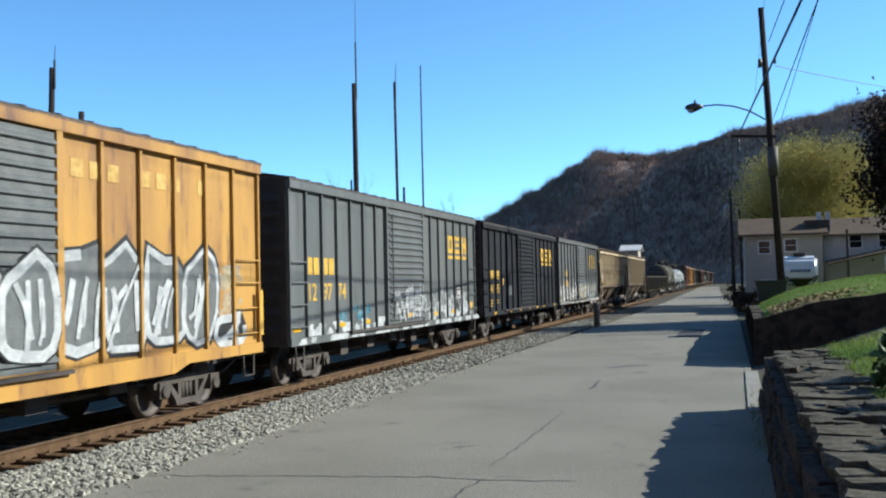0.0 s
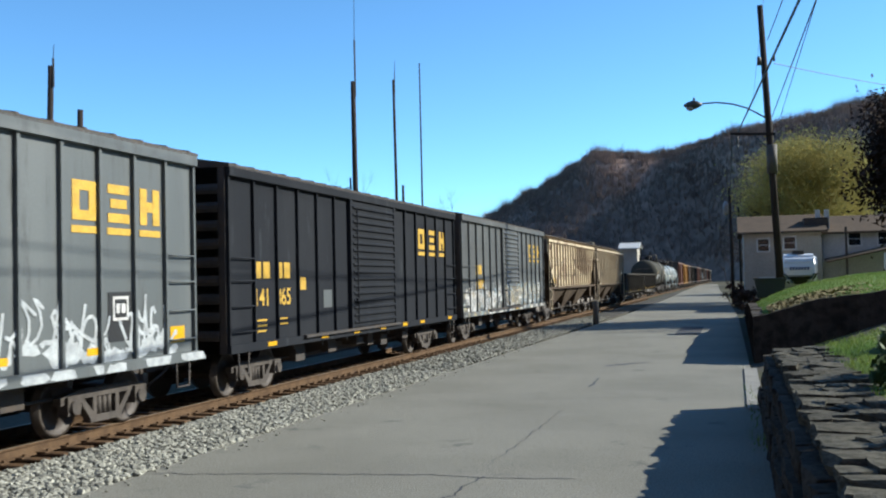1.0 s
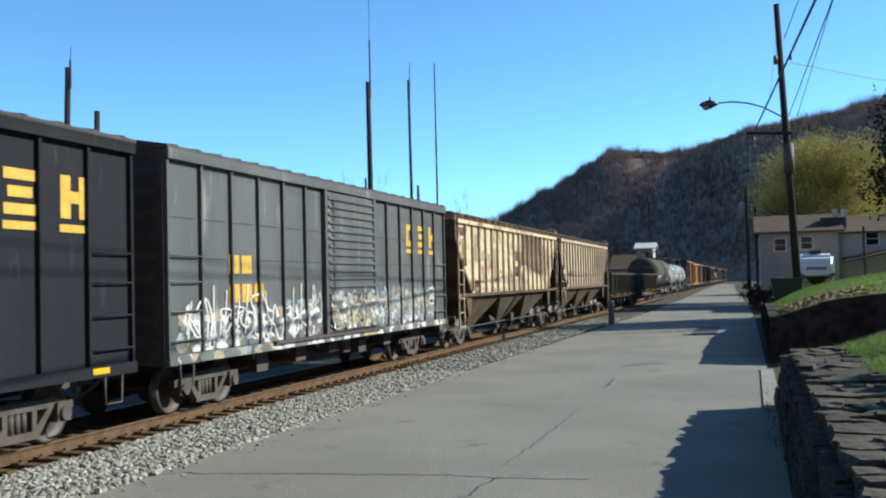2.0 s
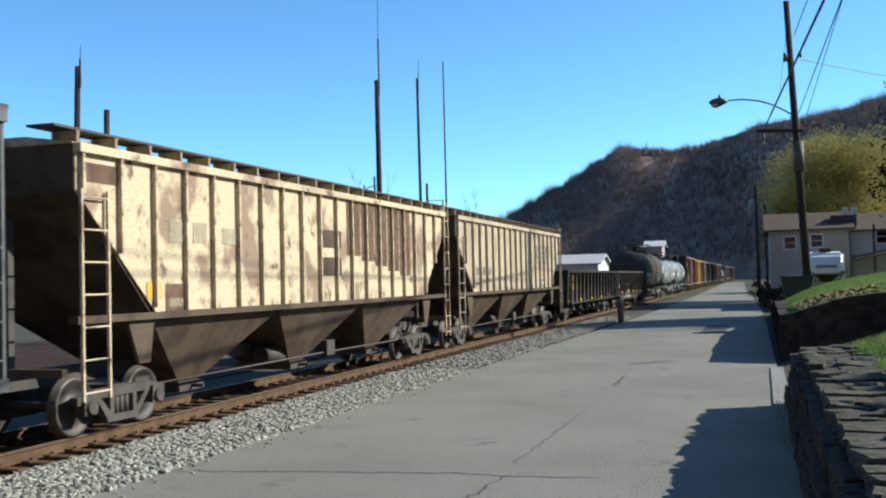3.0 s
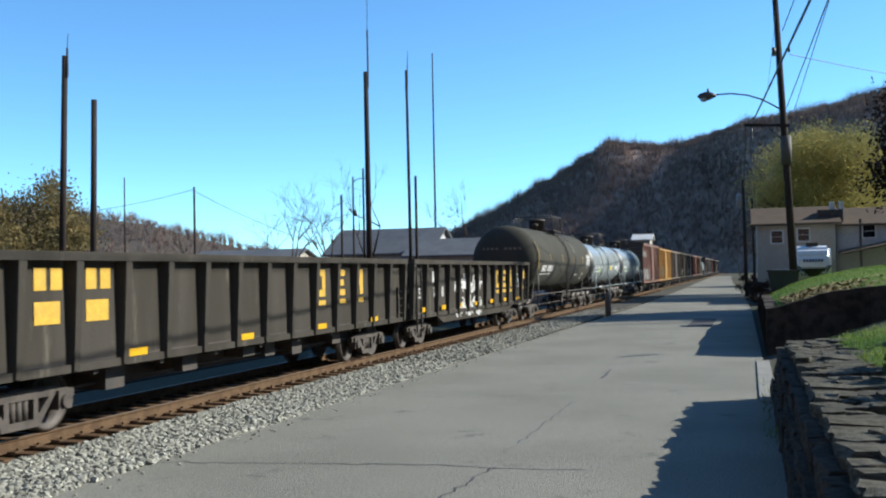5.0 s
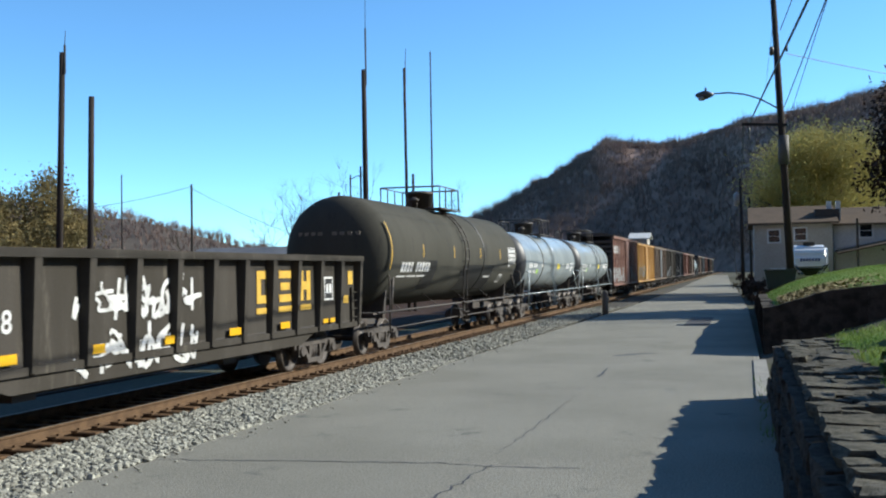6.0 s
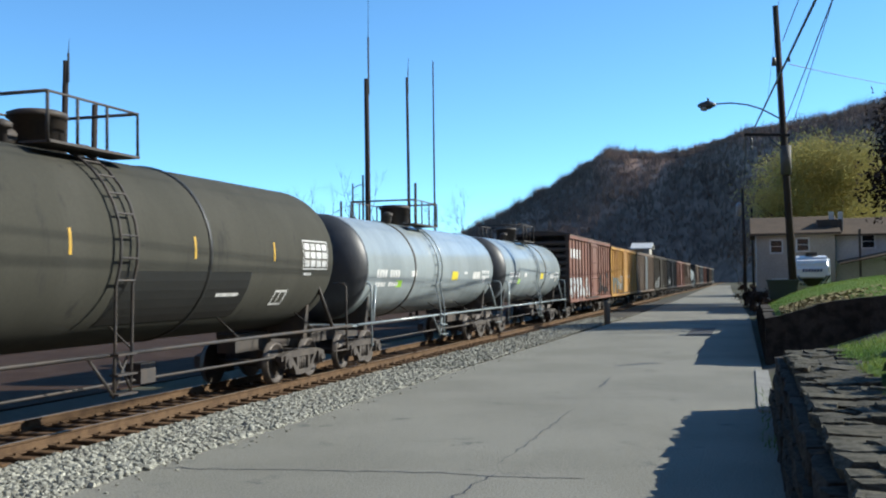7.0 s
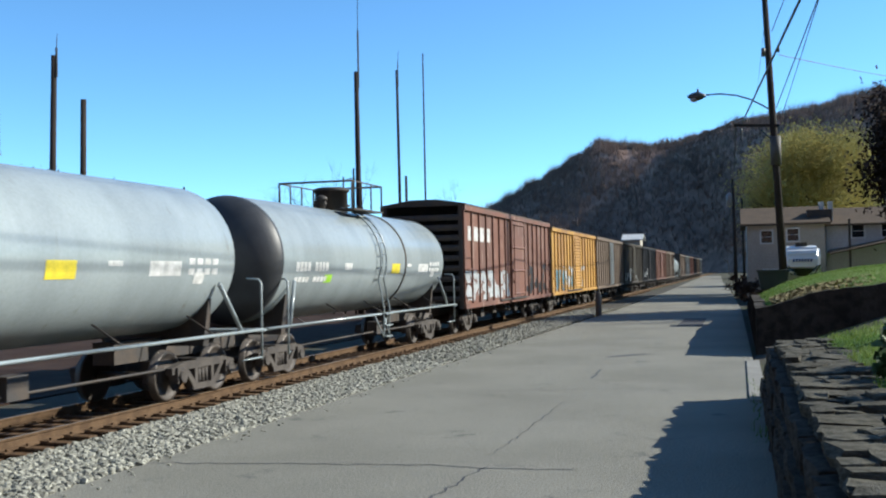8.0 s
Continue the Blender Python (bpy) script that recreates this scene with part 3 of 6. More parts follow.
def hopper(y0, L, paint, label, n_ribs=20, roof_paint=None):
    car = root("covered_hopper", TRACK_X, y0, RAIL_Z, label, "hopper car", CARS)
    TRAIN.append((car, y0))
    X, top, low = 1.46, 4.36, 1.72
    for s in (1, -1):
        bm = bmesh.new()
        extrude_x(bm, [(0.35, 3.68), (0.35, top), (L - 0.35, top), (L - 0.35, 3.68), (L - 2.35, low + 0.12), (2.35, low + 0.12)], s * (X - 0.03), s * X)
        part("side_sheet", bm, paint, car)
        bm = bmesh.new()
        box(bm, s * (X - 0.1), 0.30, low + 0.02, s * (X + 0.06), L - 0.30, low + 0.13)
        part("side_sill", bm, HOPPERGRIME, car)
        bm = bmesh.new()
        box(bm, s * X, 0.35, top - 0.13, s * (X + 0.10), L - 0.35, top)
        part("top_chord", bm, paint, car)
    cache = {}
    for i in range(n_ribs):
        y = 0.45 + (L - 0.9) * i / (n_ribs - 1)
        b = low + 0.13
        if y < 2.3:
            b = 3.73 - (y - 0.35) * 0.93
        elif y > L - 2.3:
            b = 3.73 - (L - 0.35 - y) * 0.93
        key = round(b, 2)
        if key not in cache:
            bm = bmesh.new()
            box(bm, 0, -0.028, b, 0.085, 0.028, top - 0.13)
            cache[key] = mesh_of("rib", bm, paint)
        piece("rib", cache[key], car, X, y, 0)
        piece("rib", cache[key], car, -X, y, 0, rz=180)
    # sloping end sheets
    for a, b in ((0.35, 2.35), (L - 0.35, L - 2.35)):
        bm = bmesh.new()
        e = 0.03 if a < b else -0.03
        hull8(bm, [(-X + 0.03, b, low), (X - 0.03, b, low), (X - 0.03, b + e, low), (-X + 0.03, b + e, low)],
              [(-X + 0.03, a, 3.68), (X - 0.03, a, 3.68), (X - 0.03, a + e, 3.68), (-X + 0.03, a + e, 3.68)])
        box(bm, -X + 0.03, min(a, a + e), 3.64, X - 0.03, max(a, a + e), top)
        part("slope_sheet", bm, HOPPERGRIME, car, "grimy sloping end sheet")
        o = 0.08 if a < b else L - 0.08
        for x in (-0.45, 0.45):
            bm = bmesh.new()
            box(bm, x - 0.05, min(o, o + (b - a) * .06), 1.0, x + 0.05, max(o, o + (b - a) * .06), 3.3)
            part("end_post", bm, STEEL_DARK, car)
        bm = bmesh.new()
        box(bm, -1.45, min(o - .06, o + .06), 1.0, 1.45, max(o - .06, o + .06), 1.12)
        part("end_sill", bm, HOPPERGRIME, car)
        bm = bmesh.new()
        d = 1 if a < b else -1
        extrude_x(bm, [(b - 0.7 * d, low), (b, low), (b - 0.12 * d, 1.05), (b - 0.42 * d, 1.05)], 1.36, 1.42)
        part("gusset", bm, HOPPERGRIME, car)
    # discharge pockets
    for k in range(3):
        a = 2.35 + (L - 4.7) * k / 3
        b = 2.35 + (L - 4.7) * (k + 1) / 3
        m = (a + b) / 2
        bm = bmesh.new()
        hull8(bm, [(-0.62, m - 0.32, 0.50), (0.62, m - 0.32, 0.50), (0.62, m + 0.32, 0.50), (-0.62, m + 0.32, 0.50)],
              [(-1.36, a + 0.02, low), (1.36, a + 0.02, low), (1.36, b - 0.02, low), (-1.36, b - 0.02, low)])
        pk = part("discharge_pocket", bm, HOPPERGRIME, car, "rust-brown sloping discharge pocket")
        bm = bmesh.new()
        box(bm, -0.7, m - 0.42, 0.34, 0.7, m + 0.42, 0.50)
        tube(bm, (-0.95, m, 0.42), (0.95, m, 0.42), 0.035, n=6)
        part("outlet_gate", bm, STEEL_DARK, pk)
    bm = bmesh.new()
    box(bm, -0.2, 0, 0.75, 0.2, L, 1.0)
    part("centre_sill", bm, STEEL_DARK, car)
    bm = bmesh.new()
    extrude_y(bm, [(-X, top - 0.02), (X, top - 0.02), (X - 0.05, top + 0.02), (0.6, top + 0.14), (-0.6, top + 0.14), (-X + 0.05, top + 0.02)], 0.35, L - 0.35)
    part("roof", bm, roof_paint or paint, car)
    for s in (1, -1):
        bm = bmesh.new()
        box(bm, s * 0.95, -0.05, top + 0.20, s * 1.42, L + 0.05, top + 0.235)
        part("running_board", bm, STEEL_DARK, car, "dark grating walkway along the roof")
        bm = bmesh.new()
        box(bm, s * 1.0, -0.03, top - 0.02, s * 1.44, 0.03, top + 0.19)
        br = mesh_of("bracket", bm, paint)
        for i in range(n_ribs):
            piece("bracket", br, car, 0, 0.45 + (L - 0.9) * i / (n_ribs - 1), 0)
    for i in range(5):
        y = L * (i + 0.7) / 5.4
        bm = bmesh.new()
        lathe(bm, [(0.36, top + 0.10), (0.36, top + 0.30), (0.30, top + 0.34), (0.02, top + 0.36)], 14, "z", (0, y, 0))
        part("roof_hatch", bm, roof_paint or paint, car)
    ladder(car, 0.40, X + 0.03, 0.62, 3.7, paint, w=0.62, n=7)
    ladder(car, L - 0.48, X + 0.03, 0.55, top + 0.35, paint, n=9)
    bm = bmesh.new()
    for y in (L,):
        pipe(bm, [(1.40, y, top - 0.3), (1.40, y, top + 0.42), (0.9, y, top + 0.42), (0.9, y, top + 0.2)], 0.02)
    part("grab_rail", bm, paint, car)
    running_gear(car, L, 2.0, sill=False)
    return car


def gondola(y0, L, label, n=14, top=2.62, belly=False):
    car = root("gondola", TRACK_X, y0, RAIL_Z, label, "gondola car", CARS)
    TRAIN.append((car, y0))
    X, low = 1.40, 0.92
    dip = 0.26 if belly else 0.0
    for s in (1, -1):
        bm = bmesh.new()
        extrude_x(bm, [(0.0, low), (0.0, top), (L, top), (L, low), (L - 2.6, low), (L - 3.4, low - dip), (3.4, low - dip), (2.6, low)], s * (X - 0.04), s * X)
        part("side_sheet", bm, GONDOLA, car)
        bm = bmesh.new()
        box(bm, s * (X - 0.09), 0, top - 0.10, s * (X + 0.19), L, top + 0.03)
        part("top_chord", bm, GONDOLA, car)
        bm = bmesh.new()
        box(bm, s * X, 0, low - dip * 0.0 - 0.02, s * (X + 0.06), L, low + 0.10)
        part("side_sill", bm, GONDOLA, car)
    bm = bmesh.new()
    hull8(bm, [(0, -0.11, low), (0.10, -0.06, low), (0.10, 0.06, low), (0, 0.11, low)],
          [(0, -0.13, top - 0.10), (0.18, -0.08, top - 0.10), (0.18, 0.08, top - 0.10), (0, 0.13, top - 0.10)])
    rib = mesh_of("rib", bm, GONDOLA)
    for i in range(n + 1):
        y = 0.12 + (L - 0.24) * i / n if 0 < i < n else (0.10 if i == 0 else L - 0.10)
        piece("rib", rib, car, X, y, 0)
        piece("rib", rib, car, -X, y, 0, rz=180)
    for y in (0.0, L - 0.05):
        bm = bmesh.new()
        box(bm, -X, y, low - 0.05, X, y + 0.05, top)
        for z in (1.3, 1.75, 2.2):
            box(bm, -X, y - 0.06, z - 0.06, X, y + 0.11, z + 0.06)
        part("end_wall", bm, GONDOLA, car)
    bm = bmesh.new()
    box(bm, -X, 0.05, 1.0, X, L - 0.05, 1.06)
    part("floor", bm, STEEL_DARK, car)
    ladder(car, 0.22, X + 0.14, low - 0.4, top - 0.15, STEEL_DARK, n=5)
    ladder(car, L - 0.5, X + 0.01, low + 0.1, top - 0.75, GONDOLA, w=0.32, n=4)
    running_gear(car, L, 1.9)
    return car


def tank_car(y0, L, R, zc, paint, label, head_mat=None, over=0.8, dome=0.5, stripes=True, rings=(0.36, 0.6), walk_at=0.5):
    """L: length of the tank; its frame reaches over metres past each head."""
    car = root("tank_car", TRACK_X, y0 - over, RAIL_Z, label, "tank car", CARS)
    TRAIN.append((car, y0 - over))
    F, o = L + 2 * over, over
    bm = bmesh.new()
    h = R * 0.52
    prof = [(R * math.sin(a), o + h - h * math.cos(a)) for a in [0.05 + (math.pi / 2 - 0.05) * i / 9 for i in range(10)]]
    lathe(bm, prof + [(r, F - y) for r, y in prof[::-1]], 56, "y", (0, 0, zc))
    tank = part("tank", bm, paint, car)
    # only the leading head gets the darker material
    if head_mat:
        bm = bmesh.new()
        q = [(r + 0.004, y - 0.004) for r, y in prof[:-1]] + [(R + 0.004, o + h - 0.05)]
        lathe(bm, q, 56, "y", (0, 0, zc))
        part("tank_head", bm, head_mat, tank, "dark leading tank head")
    # dark bands imitate a shadow line that lies across the passing tanks
    for k in rings:
        bm = bmesh.new()
        y = o + L * k
        lathe(bm, [(R + 0.003, y - 0.05), (R + 0.03, y - 0.03), (R + 0.03, y + 0.03), (R + 0.003, y + 0.05)], 56, "y", (0, 0, zc))
        part("ring", bm, STEEL_DARK if paint != TANKBLACK else PATCH, tank)
    # stub frame, saddles and bolsters
    for a, b in ((0.0, o + 2.9), (F, F - o - 2.9)):
        y0_, y1_ = min(a, b), max(a, b)
        bm = bmesh.new()
        box(bm, -0.22, y0_, 0.72, 0.22, y1_, 1.12)
        m = o + 1.25 if a == 0 else F - o - 1.25
        hull8(bm, [(-1.1, m - 0.1, 0.95), (1.1, m - 0.1, 0.95), (1.1, m + 0.1, 0.95), (-1.1, m + 0.1, 0.95)],
              [(-1.2, m - 0.05, zc - R * 0.55), (1.2, m - 0.05, zc - R * 0.55), (1.2, m + 0.05, zc - R * 0.55), (-1.2, m + 0.05, zc - R * 0.55)])
        part("saddle", bm, STEEL_DARK, car)
        bm = bmesh.new()
        e0, e1 = (0.0, 0.55) if a == 0 else (F - 0.55, F)
        box(bm, -1.5, e0, 1.12, 1.5, e1, 1.17)
        part("end_platform", bm, paint if head_mat else STEEL_DARK, car)
        bm = bmesh.new()
        ye = o + 0.72 if a == 0 else F - 0.3
        steel = paint if head_mat else STEEL_DARK
        yi = o + 0.8 if a == 0 else F - o - 0.5
        for sx in (1, -1):
            for name, pts, r_ in (("grab_rail", [(1.48, ye, 0.55), (1.48, ye, 2.1), (1.42, ye, 2.18), (1.15, ye, 2.2)], 0.026),
                                  ("step_rail", [(1.48, ye, 0.6), (1.48, yi, 0.6)], 0.02),
                                  ("saddle_brace", [(1.48, yi, 1.15), (1.40, m, zc - R * 0.35)], 0.045)):
                bm = bmesh.new()
                pipe(bm, [(sx * p[0], p[1], p[2]) for p in pts], r_)
                part(name, bm, steel, car)
    for s in (1, -1):
        bm = bmesh.new()
        pipe(bm, [(s * 1.5, 0.3, 1.16), (s * 1.5, F - 0.3, 1.16)], 0.034)
        rail = part("side_rail", bm, paint if head_mat else STEEL_DARK, car)
        for k in range(5):
            y = o + 1.6 + (L - 3.2) * k / 4
            bm = bmesh.new()
            pipe(bm, [(s * 1.5, y, 1.16), (s * R * 0.62, y, zc - R * 0.76)], 0.016)
            part("rail_stay", bm, STEEL_DARK, rail)
    c = o + L * walk_at
    for s in (1, -1):
        steel = paint if head_mat else STEEL_DARK
        ladder = None
        for d in (-0.22, 0.22):
            bm = bmesh.new()
            pts = [(s * (R + 0.10) * math.cos(a), c + d, zc + (R + 0.10) * math.sin(a)) for a in [-0.35 + 1.75 * i / 9 for i in range(10)]]
            pipe(bm, [(s * 1.55, c + d, 0.5), (s * 1.58, c + d, 1.3)] + pts, 0.025)
            ladder = part("ladder_rail", bm, steel, ladder) if ladder else part("side_ladder", bm, steel, car, "curved side ladder")
        for d, e in ((-0.25, -0.8), (0.25, -0.1), (-0.25, 0.25)):
            bm = bmesh.new()
            pipe(bm, [(s * 1.56, c + d, 0.55), (s * 1.5, c + e, 1.16)], 0.022)
            part("brace", bm, steel, ladder)
        for i in range(9):
            a = -0.3 + 1.65 * i / 8
            x, z = s * (R + 0.10) * math.cos(a), zc + (R + 0.10) * math.sin(a)
            bm = bmesh.new()
            tube(bm, (x, c - 0.22, z), (x, c + 0.22, z), 0.018, n=6)
            part("rung", bm, steel, ladder)
        for z in (0.55, 0.85, 1.16):
            bm = bmesh.new()
            box(bm, s * 1.5, c - 0.25, z - 0.015, s * 1.66, c + 0.25, z + 0.015)
            part("step", bm, steel, ladder)
    T = zc + R
    bm = bmesh.new()
    lathe(bm, [(dome, T - 0.08), (dome, T + 0.50), (dome + 0.05, T + 0.50), (dome + 0.05, T + 0.58), (dome - 0.05, T + 0.62), (0.05, T + 0.63)], 20, "z", (0, c, 0))
    part("manway", bm, STEEL_DARK, tank, "dark bolted manway dome")
    bm = bmesh.new()
    lathe(bm, [(0.10, T - 0.05), (0.10, T + 0.2), (0.17, T + 0.22), (0.17, T + 0.3), (0.05, T + 0.36)], 12, "z", (0.1, c - 0.95, 0))
    part("valve", bm, STEEL_DARK, tank)
    bm = bmesh.new()
    lathe(bm, [(0.13, T - 0.05), (0.13, T + 0.16), (0.2, T + 0.18), (0.2, T + 0.22), (0.05, T + 0.24)], 12, "z", (-0.1, c + 1.15, 0))
    part("valve", bm, STEEL_DARK, tank)
    bm = bmesh.new()
    tube(bm, (0, c - 1.0, T + 0.1), (0, c - 0.6, T + 0.14), 0.12, n=10)
    part("valve", bm, STEEL_DARK, tank)
    bm = bmesh.new()
    w, a, b, hh = 1.05, c - 1.1, c + 1.2, T + 0.70
    for s in (1, -1):
        box(bm, s * 0.55, a, T - 0.06, s * 1.1, b, T - 0.02)
        pipe(bm, [(s * w, a, T - 0.05), (s * w, a, hh), (s * w, b, hh), (s * w, b, T - 0.05)], 0.028)
        for y in (c - 0.4, c + 0.35):
            pipe(bm, [(s * w, y, T - 0.05), (s * w, y, hh)], 0.025)
    pipe(bm, [(-w, a, hh), (w, a, hh)], 0.028)
    pipe(bm, [(-w, b, hh), (w, b, hh)], 0.028)
    part("platform_rail", bm, STEEL_DARK, car, "dark pipe railing round the manway platform")
    running_gear(car, F, o + 1.25, sill=False, reservoir=False)
    if stripes:
        tank_mark(tank, R, zc, 1.25, 0.06, -0.3, 0.55, YELLOW)
        for y in (4.1, 7.45, 10.89, 13.99):
            tank_mark(tank, R, zc, y, 0.06, -0.08, 0.16, YELLOW)
    return car, tank


def tank_mark(tank, R, zc, y, w, a0, a1, material, lift=0.006):
    """A painted patch that follows the curve of the tank; a0, a1: angles above the middle, in radians."""
    bm = bmesh.new()
    n = 6
    g = [[bm.verts.new(((R + lift) * math.cos(a0 + (a1 - a0) * i / n), yy, zc + (R + lift) * math.sin(a0 + (a1 - a0) * i / n))) for yy in (y, y + w)] for i in range(n + 1)]
    for p, q in zip(g, g[1:]):
        bm.faces.new((p[0], p[1], q[1], q[0]))
    part("marking", bm, material, tank)


LETTERGOLD = mat("pale_gold_stencil", (0.5, 0.33, 0.09), 0.6, second=(0.4, 0.24, 0.06), scale=5, worn=0.4)
XP = 1.48 + 0.006               # just off a boxcar's panels
# gold boxcar with large spray-painted letters
c = boxcar(2.1, 16.7, GOLD, "weathered gold boxcar covered in silver and black graffiti", eave=4.76, ribs=(6, 6), door=(0.39, 0.615), door_paint=GREYSPRAY, deep_sill=True)
tag_letters(c, XP, 10.2, 14.95, 1.17, 2.95, 4, GREYSPRAY, SILVER, 11)
tag_letters(c, XP + 0.125, 6.75, 10.1, 1.2, 2.75, 3, GREYSPRAY, SILVER, 12)
tag_letters(c, XP, 14.9, 16.0, 1.12, 1.75, 1, BLACKPAINT, SILVER, 13)
bars(c, XP + 0.13, YELLOW, [(16.5, 1.3, 16.62, 2.2)], "reflector")
splash(c, XP, 14.9, 15.9, 1.5, 2.7, 16, CREAMSPRAY, 17, 0.22)
bars(c, XP, LETTERGOLD, [(10.62 + 0.46 * q, 3.95, 10.92 + 0.46 * q, 4.22) for q in (0, 1, 2, 4, 5, 6, 8)], "faded_lettering")
# faded grey boxcar
c = boxcar(20.15, 16.38, GREY_CSX, "faded blue-grey boxcar with yellow stencils and scrawled white graffiti", eave=4.62, ribs=(7, 7), door=(0.394, 0.598))
for k, pair in enumerate(("12", "97", "74")):
    stencil(c, pair, XP, 1.08 + 0.915 * k, 1.93, 0.56, YELLOW)
bars(c, XP, YELLOW, [(1.08, 2.52, 1.38, 2.92), (1.46, 2.52, 1.76, 2.92), (2.0, 2.52, 2.3, 2.92), (2.38, 2.52, 2.68, 2.92)], "reporting_mark")
logo(c, XP, 12.88, 3.29, 0.58, 0.6, 0.31, YELLOW)
reflectors(c, XP + 0.0, (0.28, 2.95, 4.75, 11.1, 13.2), 1.25)
bars(c, XP + 0.1, REFLECT, [(8.0, 1.3, 8.5, 1.42)], "reflector")
bars(c, XP, REFLECT, [(15.54, 1.3, 16.0, 1.58)], "reflector")
splash(c, XP, 0.8, 6.2, 1.1, 1.4, 30, SILVER, 24, 0.22)
splash(c, XP + 0.088, 0.3, 16.4, 0.96, 1.1, 40, SILVER, 25, 0.3)
scrawl(c, XP + 0.116, 6.9, 9.8, 1.2, 2.3, 8, SILVER, 26, 0.05)
scrawl(c, XP, 10.6, 15.6, 1.2, 2.2, 9, SILVER, 21, 0.06, label="thin white scrawl")
splash(c, XP - 0.003, 10.2, 15.8, 1.1, 1.5, 30, SILVER, 22, 0.22)
splash(c, XP - 0.003, 2.6, 5.2, 1.2, 1.75, 8, TEAL, 23, 0.25)
bars(c, XP, BLACKPAINT, [(13.75, 1.42, 14.36, 2.2)], "data_board")
data_panel(c, XP + 0.006, 13.86, 1.75, 0.42, 0.38)
# dark blue boxcar
c = boxcar(37.7, 16.35, DARK_BLUE, "dark navy boxcar with crisp yellow stencils", ribs=(6, 6), door=(0.395, 0.602), eave=4.58)
stencil(c, "141", XP, 1.16, 1.84, 0.5, YELLOW)
stencil(c, "865", XP, 2.2, 1.84, 0.5, YELLOW)
bars(c, XP, YELLOW, [(1.2, 2.4, 1.5, 2.74), (1.6, 2.4, 1.9, 2.74), (2.22, 2.4, 2.52, 2.74), (2.6, 2.4, 2.9, 2.74)], "reporting_mark")
bars(c, XP, YELLOW, [(1.3, 1.52, 1.75, 1.56), (1.3, 1.41, 1.75, 1.45), (1.3, 1.3, 1.7, 1.34), (2.35, 1.52, 2.75, 1.56), (2.35, 1.41, 2.75, 1.45), (3.45, 2.14, 3.75, 2.42)], "data_lines")
bars(c, XP, GREY_CSX, [(4.77, 1.7, 5.28, 2.12)], "placard_board")
logo(c, XP, 12.32, 3.28, 0.64, 0.62, 0.51, YELLOW)
reflectors(c, XP + 0.09, (1.6, 4.4, 6.5, 8.5, 10.4, 12.1, 15.2), 1.0, 0.4, 0.09)
# blue-grey boxcar with pale graffiti
c = boxcar(54.95, 16.1, BLUE_GREY, "blue-grey boxcar with yellow stencils and pale spray-painted graffiti along its foot", eave=4.63, ribs=(6, 6), door=(0.411, 0.604))
logo(c, XP, 12.45, 3.3, 0.62, 0.62, 0.42, YELLOW)
bars(c, XP, YELLOW, [(2.2, 2.5, 2.6, 2.85), (2.7, 2.5, 3.1, 2.85), (2.2, 1.95, 2.6, 2.3), (2.7, 1.95, 3.1, 2.3), (3.2, 1.95, 3.6, 2.3)], "reporting_mark")
for k, (m, sd) in enumerate(((PALEBLUE, 31), (CREAMSPRAY, 36), (WHITE, 37), (GREYSPRAY, 39))):
    splash(c, XP + 0.088 + 0.004 * k, 0.3, 15.8, 0.96, 1.11, 26, m, sd, 0.3)
    splash(c, XP + 0.004 * k, 0.4, 6.3, 1.13, 1.95 - 0.1 * k, 46, m, sd + 10, 0.17, "pale blue, cream and white spray paint")
    splash(c, XP + 0.004 * k, 9.9, 14.9, 1.13, 2.05 - 0.1 * k, 46, m, sd + 20, 0.18)
    splash(c, XP + 0.116 + 0.004 * k, 6.8, 9.7, 1.2, 2.1 - 0.1 * k, 34, m, sd + 30, 0.16)
scrawl(c, XP + 0.018, 0.6, 6.4, 1.15, 2.3, 14, WHITE, 33, 0.04)
scrawl(c, XP + 0.018, 10.0, 15.2, 1.15, 2.45, 14, PALEBLUE, 38, 0.04)
scrawl(c, XP + 0.018, 10.2, 15.0, 1.3, 2.3, 11, CREAMSPRAY, 44, 0.05)
scrawl(c, XP + 0.134, 6.8, 9.7, 1.2, 2.2, 8, CREAMSPRAY, 35, 0.045)
data_panel(c, XP + 0.024, 14.4, 1.6, 0.45, 0.5)
reflectors(c, XP + 0.09, (3.4, 8.8, 12.4), 1.0, 0.5, 0.1)
# black strips on the panels stand in for shadow lines of the wires
bm = bmesh.new()
box(bm, 0, 0, 0, 0.004, 0.78, 0.016)
WIRE_SHADE = mesh_of("thin_strip", bm, BLACKPAINT)
for k in range(6):
    for z in (2.75, 3.45):
        piece("thin_strip", WIRE_SHADE, c, 1.48, 0.2 + 1.1 * k, z)
        piece("thin_strip", WIRE_SHADE, c, 1.48, 9.85 + 1.06 * k, z)
# hoppers
RUSTDARK = mat("rust_stain", (0.11, 0.068, 0.046), 0.85, second=(0.18, 0.12, 0.08), scale=2.5, mix=0.8, grain=20, worn=0.45)
c = hopper(72.2, 18.4, RUSTCREAM, "cream covered hopper heavily flaked with brown rust")
bars(c, 1.468, HOPPERGRIME, [(8.88, 2.42, 10.0, 2.84), (8.88, 3.06, 10.0, 3.46)], "faded_logo")
bars(c, 1.468, YELLOW, [(2.08, 2.06, 2.5, 2.34)], "marking")
bars(c, 1.468, RUSTDARK, [(0.56, 3.82, 1.45, 4.1), (2.62, 1.85, 3.3, 2.3)], "primer_patch")
bars(c, 1.466, RUSTDARK, [(10.35 + 0.92 * k, 2.9 - 0.12 * k, 11.2 + 0.92 * k, 4.2) for k in range(5)], "rust_patch")
